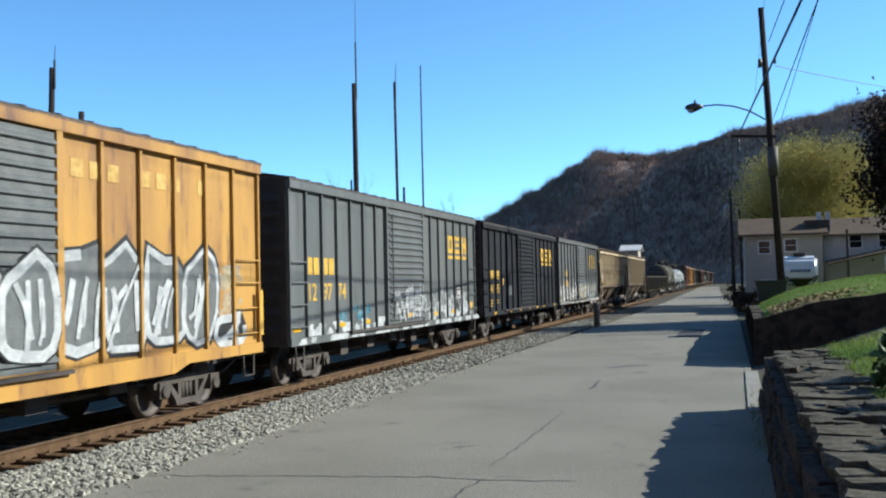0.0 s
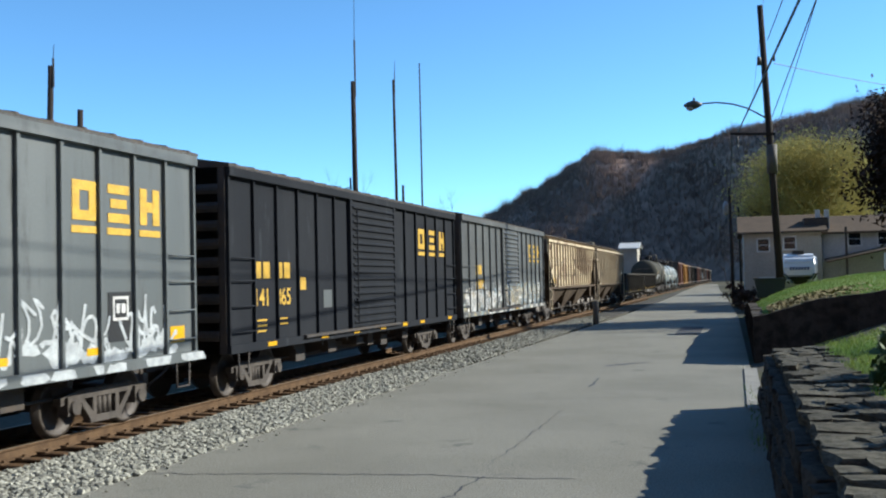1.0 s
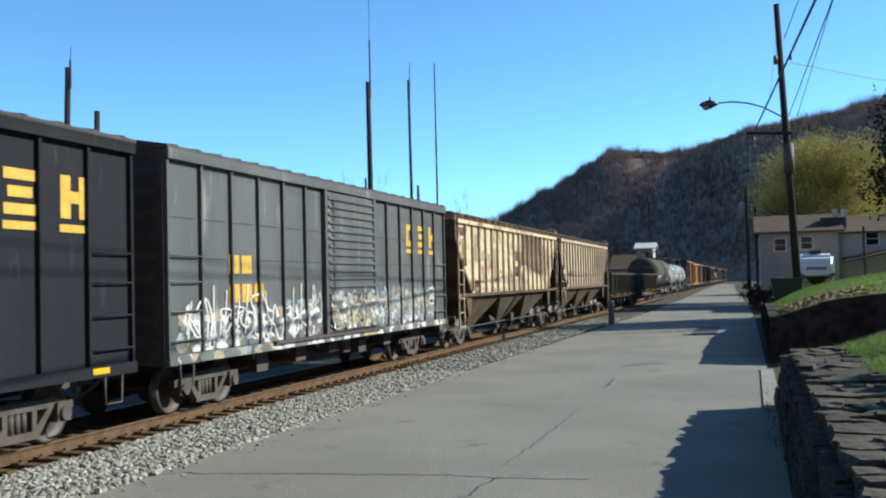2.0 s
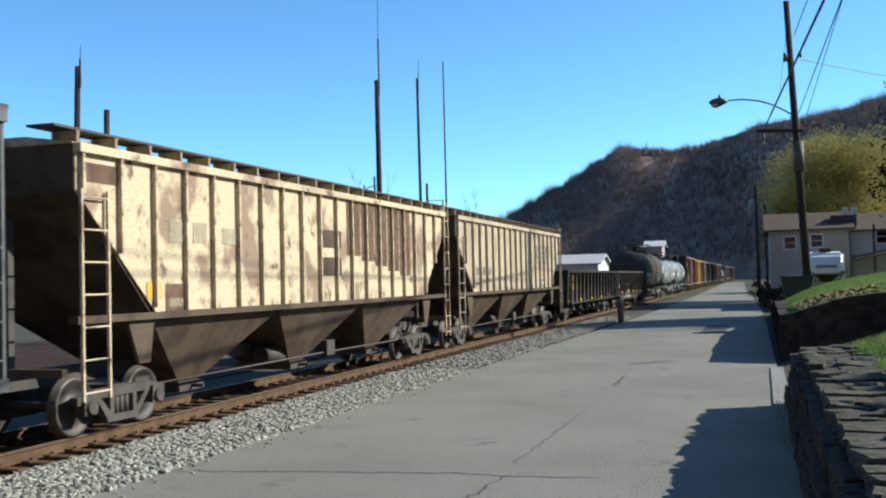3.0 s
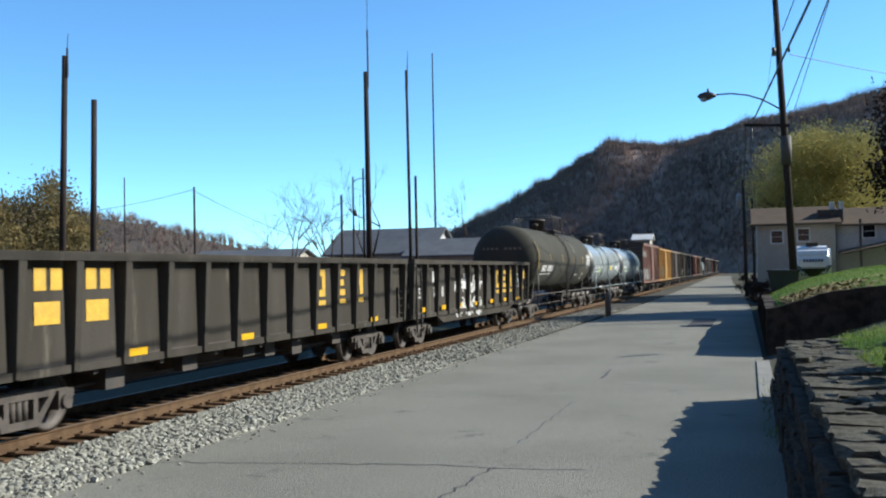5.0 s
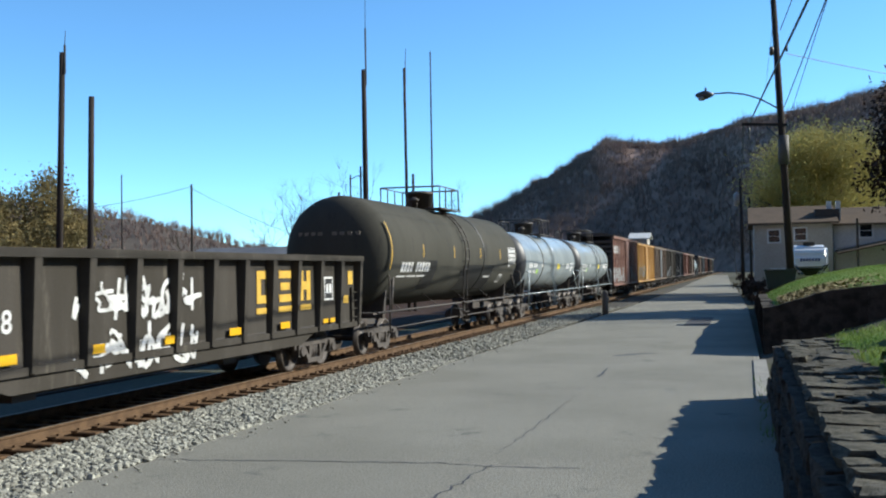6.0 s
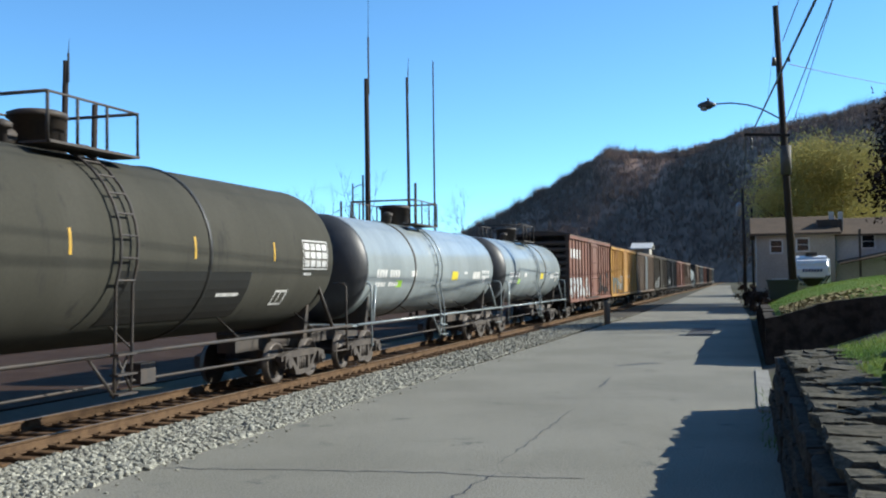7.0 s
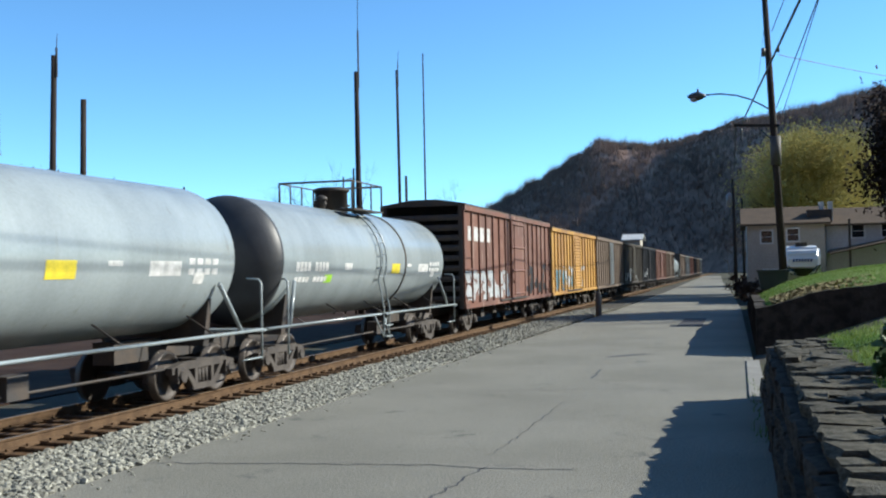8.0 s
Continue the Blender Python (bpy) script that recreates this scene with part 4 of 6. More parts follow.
bars(c, 1.468, CREAMSPRAY, [(2.76, 3.0, 3.2, 3.36), (3.5, 3.0, 3.95, 3.36), (4.5, 3.0, 5.2, 3.3), (2.72, 1.92, 3.2, 2.06)], "faded_lettering")
c = hopper(91.26, 18.03, CREAM, "cream covered hopper with faded grey block initials")
FADED = mat("faded_grey_stencil", (0.112, 0.099, 0.079), 0.7, second=(0.198, 0.165, 0.119), scale=5)
logo(c, 1.468, 12.6, 3.1, 0.46, 0.6, 0.39, FADED)
bars(c, 1.468, FADED, [(2.72, 2.42, 2.98, 2.69), (3.06, 2.42, 3.3, 2.69), (3.55, 2.42, 3.8, 2.69), (3.88, 2.42, 4.1, 2.69), (4.45, 2.42, 4.7, 2.69)], "faded_number")
data_panel(c, 1.468, 13.48, 1.85, 0.5, 0.42)
bm = bmesh.new()
extrude_x(bm, [(6.85, 1.87), (7.05, 1.62), (7.25, 1.87), (7.05, 2.12)], 1.466, 1.472)
part("patch", bm, RUSTDARK, c)
# gondolas
c = gondola(110.7, 17.3, "long dull-black gondola with yellow stencils")
bars(c, 1.41, YELLOW, [(1.75, 2.1, 2.0, 2.42), (2.1, 2.1, 2.35, 2.42), (2.9, 2.1, 3.15, 2.42), (3.25, 2.1, 3.5, 2.42), (1.75, 1.62, 2.3, 1.94), (2.9, 1.62, 3.45, 1.94)], "reporting_mark")
logo(c, 1.41, 11.2, 1.75, 0.6, 0.62, 0.6, YELLOW)
reflectors(c, 1.47, (0.4, 3.9, 7.6, 11.2, 14.6), 1.02, 0.5, 0.12)
c = gondola(128.6, 16.1, "black gondola with scratchy white graffiti and yellow stencils", n=13, belly=True)
bars(c, 1.41, WHITE, [(1.15, 1.95, 1.4, 2.3), (1.5, 1.95, 1.75, 2.3), (2.25, 1.95, 2.5, 2.3), (2.6, 1.95, 2.85, 2.3)], "reporting_mark")
for k, d in enumerate("51618"):
    stencil(c, d, 1.41, (0.85, 1.2, 1.55, 2.3, 3.22)[k], 1.5, 0.44, WHITE)
data_panel(c, 1.41, 13.96, 1.6, 0.52, 0.55)
logo(c, 1.41, 10.56, 1.64, 0.58, 0.66, 0.44, YELLOW)
scrawl(c, 1.41, 4.8, 8.3, 0.75, 1.5, 8, WHITE, 43, 0.09)
scrawl(c, 1.41, 4.8, 8.3, 1.55, 2.4, 8, WHITE, 41, 0.08, label="scratchy white lettering")
reflectors(c, 1.475, (1.0, 3.0, 4.95, 7.07, 9.3, 11.5), 1.08, 0.45, 0.14)
reflectors(c, 1.475, (13.75, 14.15), 1.08, 0.28, 0.1)
bars(c, 1.41, YELLOW, [(15.45, 1.95, 15.75, 2.28), (15.05, 1.5, 15.45, 1.68)], "marking")
# tank cars
c, t = tank_car(146.2, 17.15, 1.6, 2.80, TANKBLACK, "long sooty black tank car with white stencils and touch-up patches", over=0.65, dome=0.42, rings=(0.63,), walk_at=0.475)
for k in range(10):
    if k != 4:
        tank_mark(t, 1.6, 2.80, 2.2 + 0.27 * k, 0.2, -0.36, -0.18, WHITE)
for k in range(3):
    tank_mark(t, 1.6, 2.80, 2.0 + 0.9 * k, 0.8, -0.46, -0.43, WHITE)
tank_mark(t, 1.6, 2.80, 4.4, 1.2, -0.75, -0.14, PATCH)
tank_mark(t, 1.6, 2.80, 8.75, 4.35, -0.85, -0.22, PATCH)
tank_mark(t, 1.6, 2.80, 11.95, 0.85, -0.53, -0.485, WHITE, 0.01)
for k in range(3):
    for j in range(4):
        tank_mark(t, 1.6, 2.80, 15.5 + 0.31 * j, 0.25, -0.14 + 0.115 * k, -0.05 + 0.115 * k, WHITE)
for a in (-0.18, 0.205):
    tank_mark(t, 1.6, 2.80, 15.42, 1.32, a, a + 0.02, WHITE)
for y in (15.42, 16.72):
    tank_mark(t, 1.6, 2.80, y, 0.03, -0.16, 0.205, WHITE)
tank_mark(t, 1.6, 2.80, 15.5, 0.4, -0.26, -0.225, WHITE)
for a in (-0.7, -0.5):
    tank_mark(t, 1.6, 2.80, 14.4, 0.56, a, a + 0.035, WHITE)
for y in (14.4, 14.64, 14.92):
    tank_mark(t, 1.6, 2.80, y, 0.05, -0.665, -0.5, WHITE)
for i in range(9):
    if i != 4:
        xc = -0.9 + 0.21 * i
        d = 1.6 * 0.52 * (1 - math.cos(math.asin(math.hypot(xc, 0.52) / 1.6)))
        bm = bmesh.new()
        box(bm, xc - 0.07, 0.65 + d - 0.012, 3.26, xc + 0.07, 0.65 + d + 0.05, 3.36)
        part("marking", bm, FADED, t)
for y0, L, w, lab in ((164.7, 14.8, 0.46, "pale grey tank car with a dark head and white stencils"), (180.4, 13.7, 0.5, "short pale grey tank car with a dark head")):
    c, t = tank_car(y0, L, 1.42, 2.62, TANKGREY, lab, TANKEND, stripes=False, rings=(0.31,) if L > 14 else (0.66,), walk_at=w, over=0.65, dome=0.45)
    for k in range(2):
        for j in range(9):
            if j != 4:
                tank_mark(t, 1.42, 2.62, 2.0 + 0.21 * j, 0.16, (-0.20, -0.38)[k], (-0.05, -0.29)[k], WHITE)
    tank_mark(t, 1.42, 2.62, 3.7, 0.45, -0.40, -0.26, LIME)
    tank_mark(t, 1.42, 2.62, 4.9, 0.5, -0.18, -0.06, WHITE)
    tank_mark(t, 1.42, 2.62, L * 0.62, 0.7, -0.26, -0.06, LEMON)
    tank_mark(t, 1.42, 2.62, L * 0.72, 0.4, -0.12, -0.06, WHITE)
    tank_mark(t, 1.42, 2.62, L * 0.80, 1.0, -0.24, -0.06, WHITE)
    for q in range(4):
        for k in range(2):
            tank_mark(t, 1.42, 2.62, L * 0.885 + 0.28 * q, 0.2, -0.1 - 0.13 * k, -0.02 - 0.13 * k, WHITE)
    tank_mark(t, 1.42, 2.62, L * 0.9, 0.35, -0.35, -0.2, WHITE)
# the boxcars behind the tanks
c = boxcar(195.7, 16.9, OXIDE, "oxide-red boxcar with white blocks of spray paint", eave=4.66, ribs=(7, 6), door=(0.46, 0.62), plain_door=True)
bars(c, XP, WHITE, [(0.75, 3.4, 1.35, 3.92), (1.6, 3.4, 2.2, 3.92), (2.5, 3.4, 3.1, 3.92), (3.4, 3.4, 4.1, 3.92)], "faded_logo")
splash(c, XP, 0.4, 7.4, 1.2, 2.3, 40, SILVER, 51, 0.4)
splash(c, XP + 0.006, 10.6, 16.0, 1.2, 2.6, 24, BLACKPAINT, 52, 0.35)
c = boxcar(213.2, 16.9, GOLD, "gold boxcar with teal and white graffiti", ribs=(7, 6), door=(0.42, 0.58), door_paint=GOLD)
splash(c, XP, 1.0, 9.8, 1.15, 2.3, 34, TEAL, 61, 0.5)
splash(c, XP + 0.006, 4.0, 11.6, 1.15, 2.5, 26, SILVER, 62, 0.35)
BROWNCAR = mat("brown_paint", (0.112, 0.076, 0.05), 0.7, second=(0.066, 0.046, 0.033), scale=1.2, streak=True)
c = boxcar(230.7, 16.5, BROWNCAR, "brown boxcar with a grey door", ribs=(6, 6), door_paint=GREY_CSX)
y = 248.1
for k, (pt, lab) in enumerate(((GONDOLA, "black boxcar splashed with white paint"), (DARK_BLUE, "dark blue boxcar splashed with white paint"), (OXIDE, "plain oxide-red steel boxcar"), (BROWNCAR, "plain dusty brown steel boxcar"))):
    c = boxcar(y, 16.5, pt, lab, ribs=(5, 5))
    if k < 2:
        splash(c, XP, 1.0, 12.0, 1.15, 2.3, 20, SILVER, 70 + k, 0.5)
    y += 17.4
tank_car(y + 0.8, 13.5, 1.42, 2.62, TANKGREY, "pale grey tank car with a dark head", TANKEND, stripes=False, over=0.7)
y += 15.8
for k in range(6):
    boxcar(y, 16.5, (BROWNCAR, GREY_CSX, OXIDE, DARK_BLUE)[k % 4], ("dusty brown steel boxcar farther back", "faded grey steel boxcar farther back", "oxide-red steel boxcar farther back", "dark blue steel boxcar farther back")[k % 4], ribs=(4, 4))
    y += 17.4

# seconds and the metres that the train has gone
SPEED = 20.1
RUN = [(t, SPEED * t - d) for t, d in ((0, 0.09), (0.5, 0.04), (1.0, -0.06), (1.5, 0.0), (2.0, 0.1), (2.5, 0.17), (3.0, 0.12), (3.5, -0.05), (4.0, -0.04), (4.5, -0.22),
                                       (5.0, -0.15), (5.5, -0.05), (6.0, -0.01), (6.5, 0.02), (7.0, 0.03), (7.5, 0.0), (8.0, -0.14))]

# ---- hills and distance ----
WOODS = mat("bare_woods", (0.29, 0.195, 0.15), 0.95, second=(0.165, 0.112, 0.09), scale=0.018, mix=0.9, grain=0.25, bump=0.0, depth=0.3)
WOODS_GOLD = mat("autumn_woods", (0.085, 0.072, 0.06), 0.95, second=(0.055, 0.048, 0.045), scale=0.02, mix=0.9, grain=0.3, bump=0.0)


def ridge(name, spine, depth, foot, material, label, seed, n=300, m=90, trees=0, smooth=7):
    """A wooded hill: a ridge through a few summits (x, y, height), its near side foot(x) metres deep, clad in bare trees."""
    spine = [Vector(p) for p in spine]
    acc = [0.0]
    for a, b in zip(spine, spine[1:]):
        acc.append(acc[-1] + (b - a).to_2d().length)
    fine = [acc[-1] * i / 300 for i in range(301)]
    cols = [np.interp(fine, acc, [p[k] for p in spine]) for k in range(3)]
    w = np.hanning(smooth + 2)[1:-1]
    cols[2] = np.convolve(np.pad(cols[2], smooth // 2, mode="edge"), w / w.sum(), mode="valid")
    rng = random.Random(seed)

    def place(s, k):
        """A point of the hillside: s along the ridge, k from the foot of the near side (0) to the crest (1) and on to the back (2)."""
        x, y, h = (float(np.interp(s, fine, cols[q])) for q in range(3))
        out = Vector((x, y)).normalized()
        near = foot(x)
        u = near * (k - 1) if k < 1 else depth * (k - 1)
        fall = math.sin(math.pi / 2 * max(0.0, k)) ** 1.3 if k < 1 else 1 - (k - 1) ** 2 * 0.7
        p = Vector((x + out.x * u, y + out.y * u, 0))
        g = noise.noise(p * 0.012 + Vector((seed, 0, 0))) * 0.13 + noise.noise(p * 0.035) * 0.035
        p.z = h * 0.965 * fall * (1 + g * min(1, abs(k - 1) * 4)) - 1.0
        return p

    bm = bmesh.new()
    grid = [[bm.verts.new(place(acc[-1] * i / (n - 1), 2 * j / (m - 1))) for j in range(m)] for i in range(n)]
    for a, b in zip(grid, grid[1:]):
        for j in range(m - 1):
            bm.faces.new((a[j], b[j], b[j + 1], a[j + 1])).smooth = True
    hill = solid(name, bm, material, label, "hill", kind="structure")
    if trees:
        # leafless trees: a fan of thin limbs each
        v, f = [], []
        for i in range(trees):
            k = rng.uniform(0.9, 1.04) if i % 4 == 0 else rng.uniform(0.05, 1.0) ** 0.7
            p = place(acc[-1] * rng.random(), k)
            if p.z < 3:
                continue
            t = rng.uniform(2.6, 5.4) * (1 + 0.5 * noise.noise(p * 0.03)) * (1.5 + 1.1 * noise.noise(p * 0.11) if k > 0.95 else 1)
            for q in range(9):
                a, r = rng.uniform(0, 6.28), t * rng.uniform(0.05, 0.45)
                c, z, w = rng.uniform(0, 6.28), t * rng.uniform(0, 0.35), rng.uniform(0.07, 0.17)
                b = len(v)
                v += [(p.x - w * math.cos(c), p.y - w * math.sin(c), p.z + z - 0.4), (p.x + w * math.cos(c), p.y + w * math.sin(c), p.z + z - 0.4),
                      (p.x + r * math.cos(a), p.y + r * math.sin(a), p.z + t * rng.uniform(0.6, 1.0))]
                f.append((b, b + 1, b + 2))
        me = bpy.data.meshes.new(name + "_trees")
        me.from_pydata(v, [], f)
        me.materials.append(BRUSH)
        tagged(new(name + "_trees", me), "bare brown trees covering the hillside", "trees", kind="stuff")
    return hill


BRUSH = mat("bare_limbs", (0.24, 0.17, 0.138), 0.95, second=(0.14, 0.098, 0.082), scale=0.02, mix=0.9, grain=0.3, bump=0.0)
ridge("hill_north", [(-300, 620, 8), (-215, 610, 14), (-160, 600, 32), (-141, 600, 41.5), (-106, 600, 59.5), (-89, 600, 71.5), (-77, 600, 78), (-56, 602, 75.7), (-38, 604, 74.3),
                     (-21, 606, 81), (1, 608, 86.5), (18, 610, 88), (47, 612, 93.5), (71, 612, 98.5), (180, 610, 124), (330, 580, 140)], 120,
      lambda x: float(np.interp(x, (-180, -110, -75, -20, 10, 60, 120), (120, 95, 75, 78, 120, 180, 200))), WOODS, "steep hill of leafless brown woods in shade", 3, trees=26000)
ridge("hill_west", [(-640, 260, 50), (-500, 380, 52), (-420, 450, 47), (-386, 470, 44), (-327, 503, 36), (-279, 531, 20), (-240, 560, 9), (-200, 590, 4)], 90, lambda x: 120, WOODS_GOLD,
      "low wooded hill with faded autumn colour", 8, n=150, m=50, trees=5000)

# added out of view behind the camera, to hold back low sky light
ridge("unseen_hill_south", [(-620, -60, 90), (-420, -190, 120), (-200, -250, 130), (0, -270, 135), (220, -260, 140), (420, -200, 130), (560, -60, 110)], 150, lambda x: 150, WOODS,
      "unseen hill added behind the street to block low sky light", 5, n=120, m=30)

# another unseen ridge, added to cut the eastern sky's fill
ridge("unseen_hill_east", [(520, -120, 110), (480, 0, 125), (430, 130, 130), (400, 260, 120), (390, 400, 120)], 150, lambda x: 150, WOODS, "unseen hill added beyond the houses to block low sky light", 6, n=120, m=30)

# ---- the stone wall, the bank and the lawn ----


def stone_meshes(k, material):
    out = []
    rng = random.Random(17)
    for i in range(k):
        bm = bmesh.new()
        bmesh.ops.create_cube(bm, size=1.0)
        bmesh.ops.subdivide_edges(bm, edges=bm.edges[:], cuts=1, use_grid_fill=True)
        for v in bm.verts:
            d = v.co.normalized()
            v.co = v.co.lerp(d * 0.62, 0.28) + Vector([rng.uniform(-0.06, 0.06) for _ in range(3)])
        out.append(mesh_of("stone", bm, material))
    return out


STONES = stone_meshes(9, SHADED_STONE)
CAPS = stone_meshes(9, LIT_CAPSTONE)


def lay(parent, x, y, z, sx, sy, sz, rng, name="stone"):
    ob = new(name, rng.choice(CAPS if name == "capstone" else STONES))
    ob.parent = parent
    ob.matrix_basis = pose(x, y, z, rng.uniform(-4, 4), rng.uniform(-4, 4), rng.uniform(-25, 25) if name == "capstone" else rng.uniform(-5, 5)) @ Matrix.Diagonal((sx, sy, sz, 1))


WALL_TOP, WALL_END = 1.06, 18.7
bm = bmesh.new()
hull8(bm, [(0.50, -9, -0.3), (1.35, -9, -0.3), (1.35, WALL_END - 0.15, -0.3), (0.50, WALL_END - 0.15, -0.3)],
      [(0.66, -9, WALL_TOP - 0.10), (1.35, -9, WALL_TOP - 0.10), (1.35, WALL_END - 0.15, WALL_TOP - 0.10), (0.66, WALL_END - 0.15, WALL_TOP - 0.10)])
wall = solid("wall_near", bm, MORTAR, "low dry-laid stone retaining wall with loose flat capstones", "wall", kind="structure")


def bank(x, y):
    """Height of the ground behind the near wall."""
    return 0.98 + 0.9 * (1 - math.exp(-(max(x, 1.2) - 1.2) / 2.5)) + 0.10 * noise.noise(Vector((x * 0.9, y * 0.5, 0)))


def lawn(x, y):
    """Height of the lawn behind the second wall."""
    s = min(max((y - 29.3) / 8, 0), 1)
    z = 1.10 + 1.4 * (1 - math.exp(-max(x - 0.5, 0) / 2.2)) * (0.6 + 0.4 * s)
    return z - 1.35 * min(max((y - 42) / 26, 0), 1) + 0.04 * noise.noise(Vector((x * 0.6, y * 0.3, 3)))


def terrain(name, f, xs, ys, material, label, cat):
    bm = bmesh.new()
    g = [[bm.verts.new((x, y, f(x, y))) for x in xs] for y in ys]
    for a, b in zip(g, g[1:]):
        for i in range(len(xs) - 1):
            bm.faces.new((a[i], a[i + 1], b[i + 1], b[i])).smooth = True
    return solid(name, bm, material, label, cat, kind="structure")


def path_z(x, y):
    return -0.05 + 0.33 * max(x - 0.5, 0) if x < 5 else 1.44 + 0.06 * (x - 5)


terrain("bank", bank, [1.2 + 0.35 * i for i in range(12)] + [6, 8, 12, 20, 40], [-9 + 0.8 * i for i in range(36)], GRASS, "grassy bank held by the stone wall", "bank")
terrain("path", path_z, [0.34, 0.5, 1, 2, 3, 4, 5, 9, 20, 40], [18.2 + 0.9 * i for i in range(13)], EARTH, "worn earth path rising between the walls", "path")
terrain("lawn", lawn, [0.62 + 0.3 * i for i in range(16)] + [6, 7.5, 10, 14, 20, 30, 60], [29.5 + 0.7 * i for i in range(28)] + [50, 56, 64, 75, 90, 120, 160], GRASS,
        "mown green lawn on a raised terrace", "lawn")
# second wall: along the path and along the street
bm = bmesh.new()
N = 26
for a, b in (((0.42, 29.3), (12.0, 29.3)), ((0.42, 29.3), (0.42, 62.0))):
    rng = random.Random(4)
    for i in range(N):
        x0, y0, x1, y1 = (a[0] + (b[0] - a[0]) * i / N, a[1] + (b[1] - a[1]) * i / N, a[0] + (b[0] - a[0]) * (i + 1) / N, a[1] + (b[1] - a[1]) * (i + 1) / N)
        if b[0] > 1:
            w0 = (x0, y0), (x1, y0 + 0.02), (x1, y0 + 0.36), (x0, y0 + 0.36)
        else:
            w0 = (x0 - 0.02, y0 + 0.37), (x0 + 0.34, y0 + 0.37), (x0 + 0.34, y1 + 0.37), (x0, y1 + 0.37)
        za, zb = lawn(max(x0, .62), max(y0, 29.7)) + 0.06 + rng.uniform(0, .05), lawn(max(x1, .62), max(y1, 29.7)) + 0.06 + rng.uniform(0, .05)
        tops = (za, zb, zb, za) if b[0] > 1 else (za, za, zb, zb)
        hull8(bm, [(*p, -0.3) for p in w0], [(*p, z) for p, z in zip(w0, tops)])
solid("wall_far", bm, SHADED_STONE, "stone retaining wall below the lawn, its shade put into the stone colour", "wall", kind="structure")

# ---- trees ----


def leaf_cloud(bm, centre, radii, n, size, rng, clumps=26):
    cl = []
    for i in range(clumps):
        d = Vector([rng.gauss(0, 1) for _ in range(3)]).normalized() * rng.uniform(0.45, 1.0)
        cl.append((Vector(centre) + Vector([d[k] * radii[k] for k in range(3)]), rng.uniform(0.22, 0.42) * min(radii)))
    for i in range(n):
        c, r = rng.choice(cl)
        p = c + Vector([rng.gauss(0, 0.5) for _ in range(3)]) * r
        a = Vector([rng.gauss(0, 1) for _ in range(3)]).normalized()
        b = a.orthogonal().normalized() * size * rng.uniform(0.6, 1.3)
        a = a * size * rng.uniform(0.6, 1.3)
        bm.faces.new([bm.verts.new(q) for q in (p - a, p + b * 0.6, p + a, p - b * 0.6)])
    return cl


def limb(bm, p, d, length, r, depth, rng, spread=0.55, up=0.12):
    q = p
    for k in range(3):
        nxt = q + d * length / 3
        tube(bm, q, nxt, r * (1 - 0.22 * k), r * (1 - 0.22 * (k + 1)), n=6 if r > 0.04 else 4, caps=False)
        q = nxt
        d = (d + Vector([rng.gauss(0, 0.12) for _ in range(3)])).normalized()
    if depth:
        for k in range(rng.choice((2, 3, 3, 4))):
            e = (d + Vector([rng.gauss(0, spread) for _ in range(3)]) + Vector((0, 0, up))).normalized()
            limb(bm, q, e, length * rng.uniform(0.6, 0.85), r * 0.5, depth - 1, rng, spread, up)


BARK = mat("bark", (0.066, 0.053, 0.043), 0.95, second=(0.033, 0.026, 0.023), scale=4, grain=30, bump=0.5, streak=True)
LEAF_YELLOW = mat("yellowing_leaf", (0.37, 0.32, 0.11), 0.85, second=(0.25, 0.24, 0.09), scale=0.5, mix=0.8, vary=0.4, leaf=0.6)
LEAF_DARK = mat("dark_leaf", (0.045, 0.032, 0.024), 0.9, second=(0.055, 0.03, 0.024), scale=0.6, mix=0.8, vary=0.4)
LEAF_ORANGE = mat("orange_leaf", (0.17, 0.122, 0.036), 0.75, second=(0.10, 0.092, 0.035), scale=0.5, mix=0.8, vary=0.4)


def tree(x, y, z, h, radii, material, label, seed, n=5000, size=0.22, trunk=0.3, clumps=26):
    rng = random.Random(seed)
    t = root("tree", x, y, z, label, "tree")
    bm = bmesh.new()
    limb(bm, Vector((0, 0, -0.2)), Vector((0, 0, 1)), h * 0.29, trunk, 3, rng, 0.6)
    part("trunk", bm, BARK, t)
    bm = bmesh.new()
    leaf_cloud(bm, (0, 0, h - radii[2]), radii, n, size, rng, clumps)
    tagged(part("crown", bm, material, t), kind="stuff")
    return t


def bare_tree(x, y, h, label, seed, lean=(0, 0, 1), r=0.2, depth=5, spread=0.5):
    rng = random.Random(seed)
    t = root("bare_tree", x, y, -0.12, label, "tree")
    bm = bmesh.new()
    limb(bm, Vector((0, 0, -0.2)), Vector(lean).normalized(), h * 0.36, r, depth, rng, spread, 0.25)
    part("trunk", bm, BARK, t)
    return t


tree(6.6, 96, 0.1, 14.4, (6.3, 4.5, 5.2), LEAF_YELLOW, "large broad tree with thinning yellow-green leaves", 5, 85000, 0.105, 0.35, 190)
tree(12.7, 60, 0.6, 12.6, (5.6, 4.6, 5.0), LEAF_DARK, "dark heavy-crowned tree beside the lawn", 6, 110000, 0.155, 0.35, 130)
tree(-90, 112, -0.1, 15.5, (9, 7, 6.5), LEAF_ORANGE, "broad tree with faded orange-yellow leaves", 7, 26000, 0.2, 0.4, 60)
bare_tree(-35.4, 75, 9.0, "leafless tree with upright branches", 3)
bare_tree(-28.6, 75, 10.5, "leafless tree with many long bare limbs", 12, (0.15, 0, 1), 0.24, 5, 0.6)
bare_tree(-31.5, 77, 9.5, "leaning leafless tree with few limbs", 13, (-0.35, 0, 1), 0.18, 4)
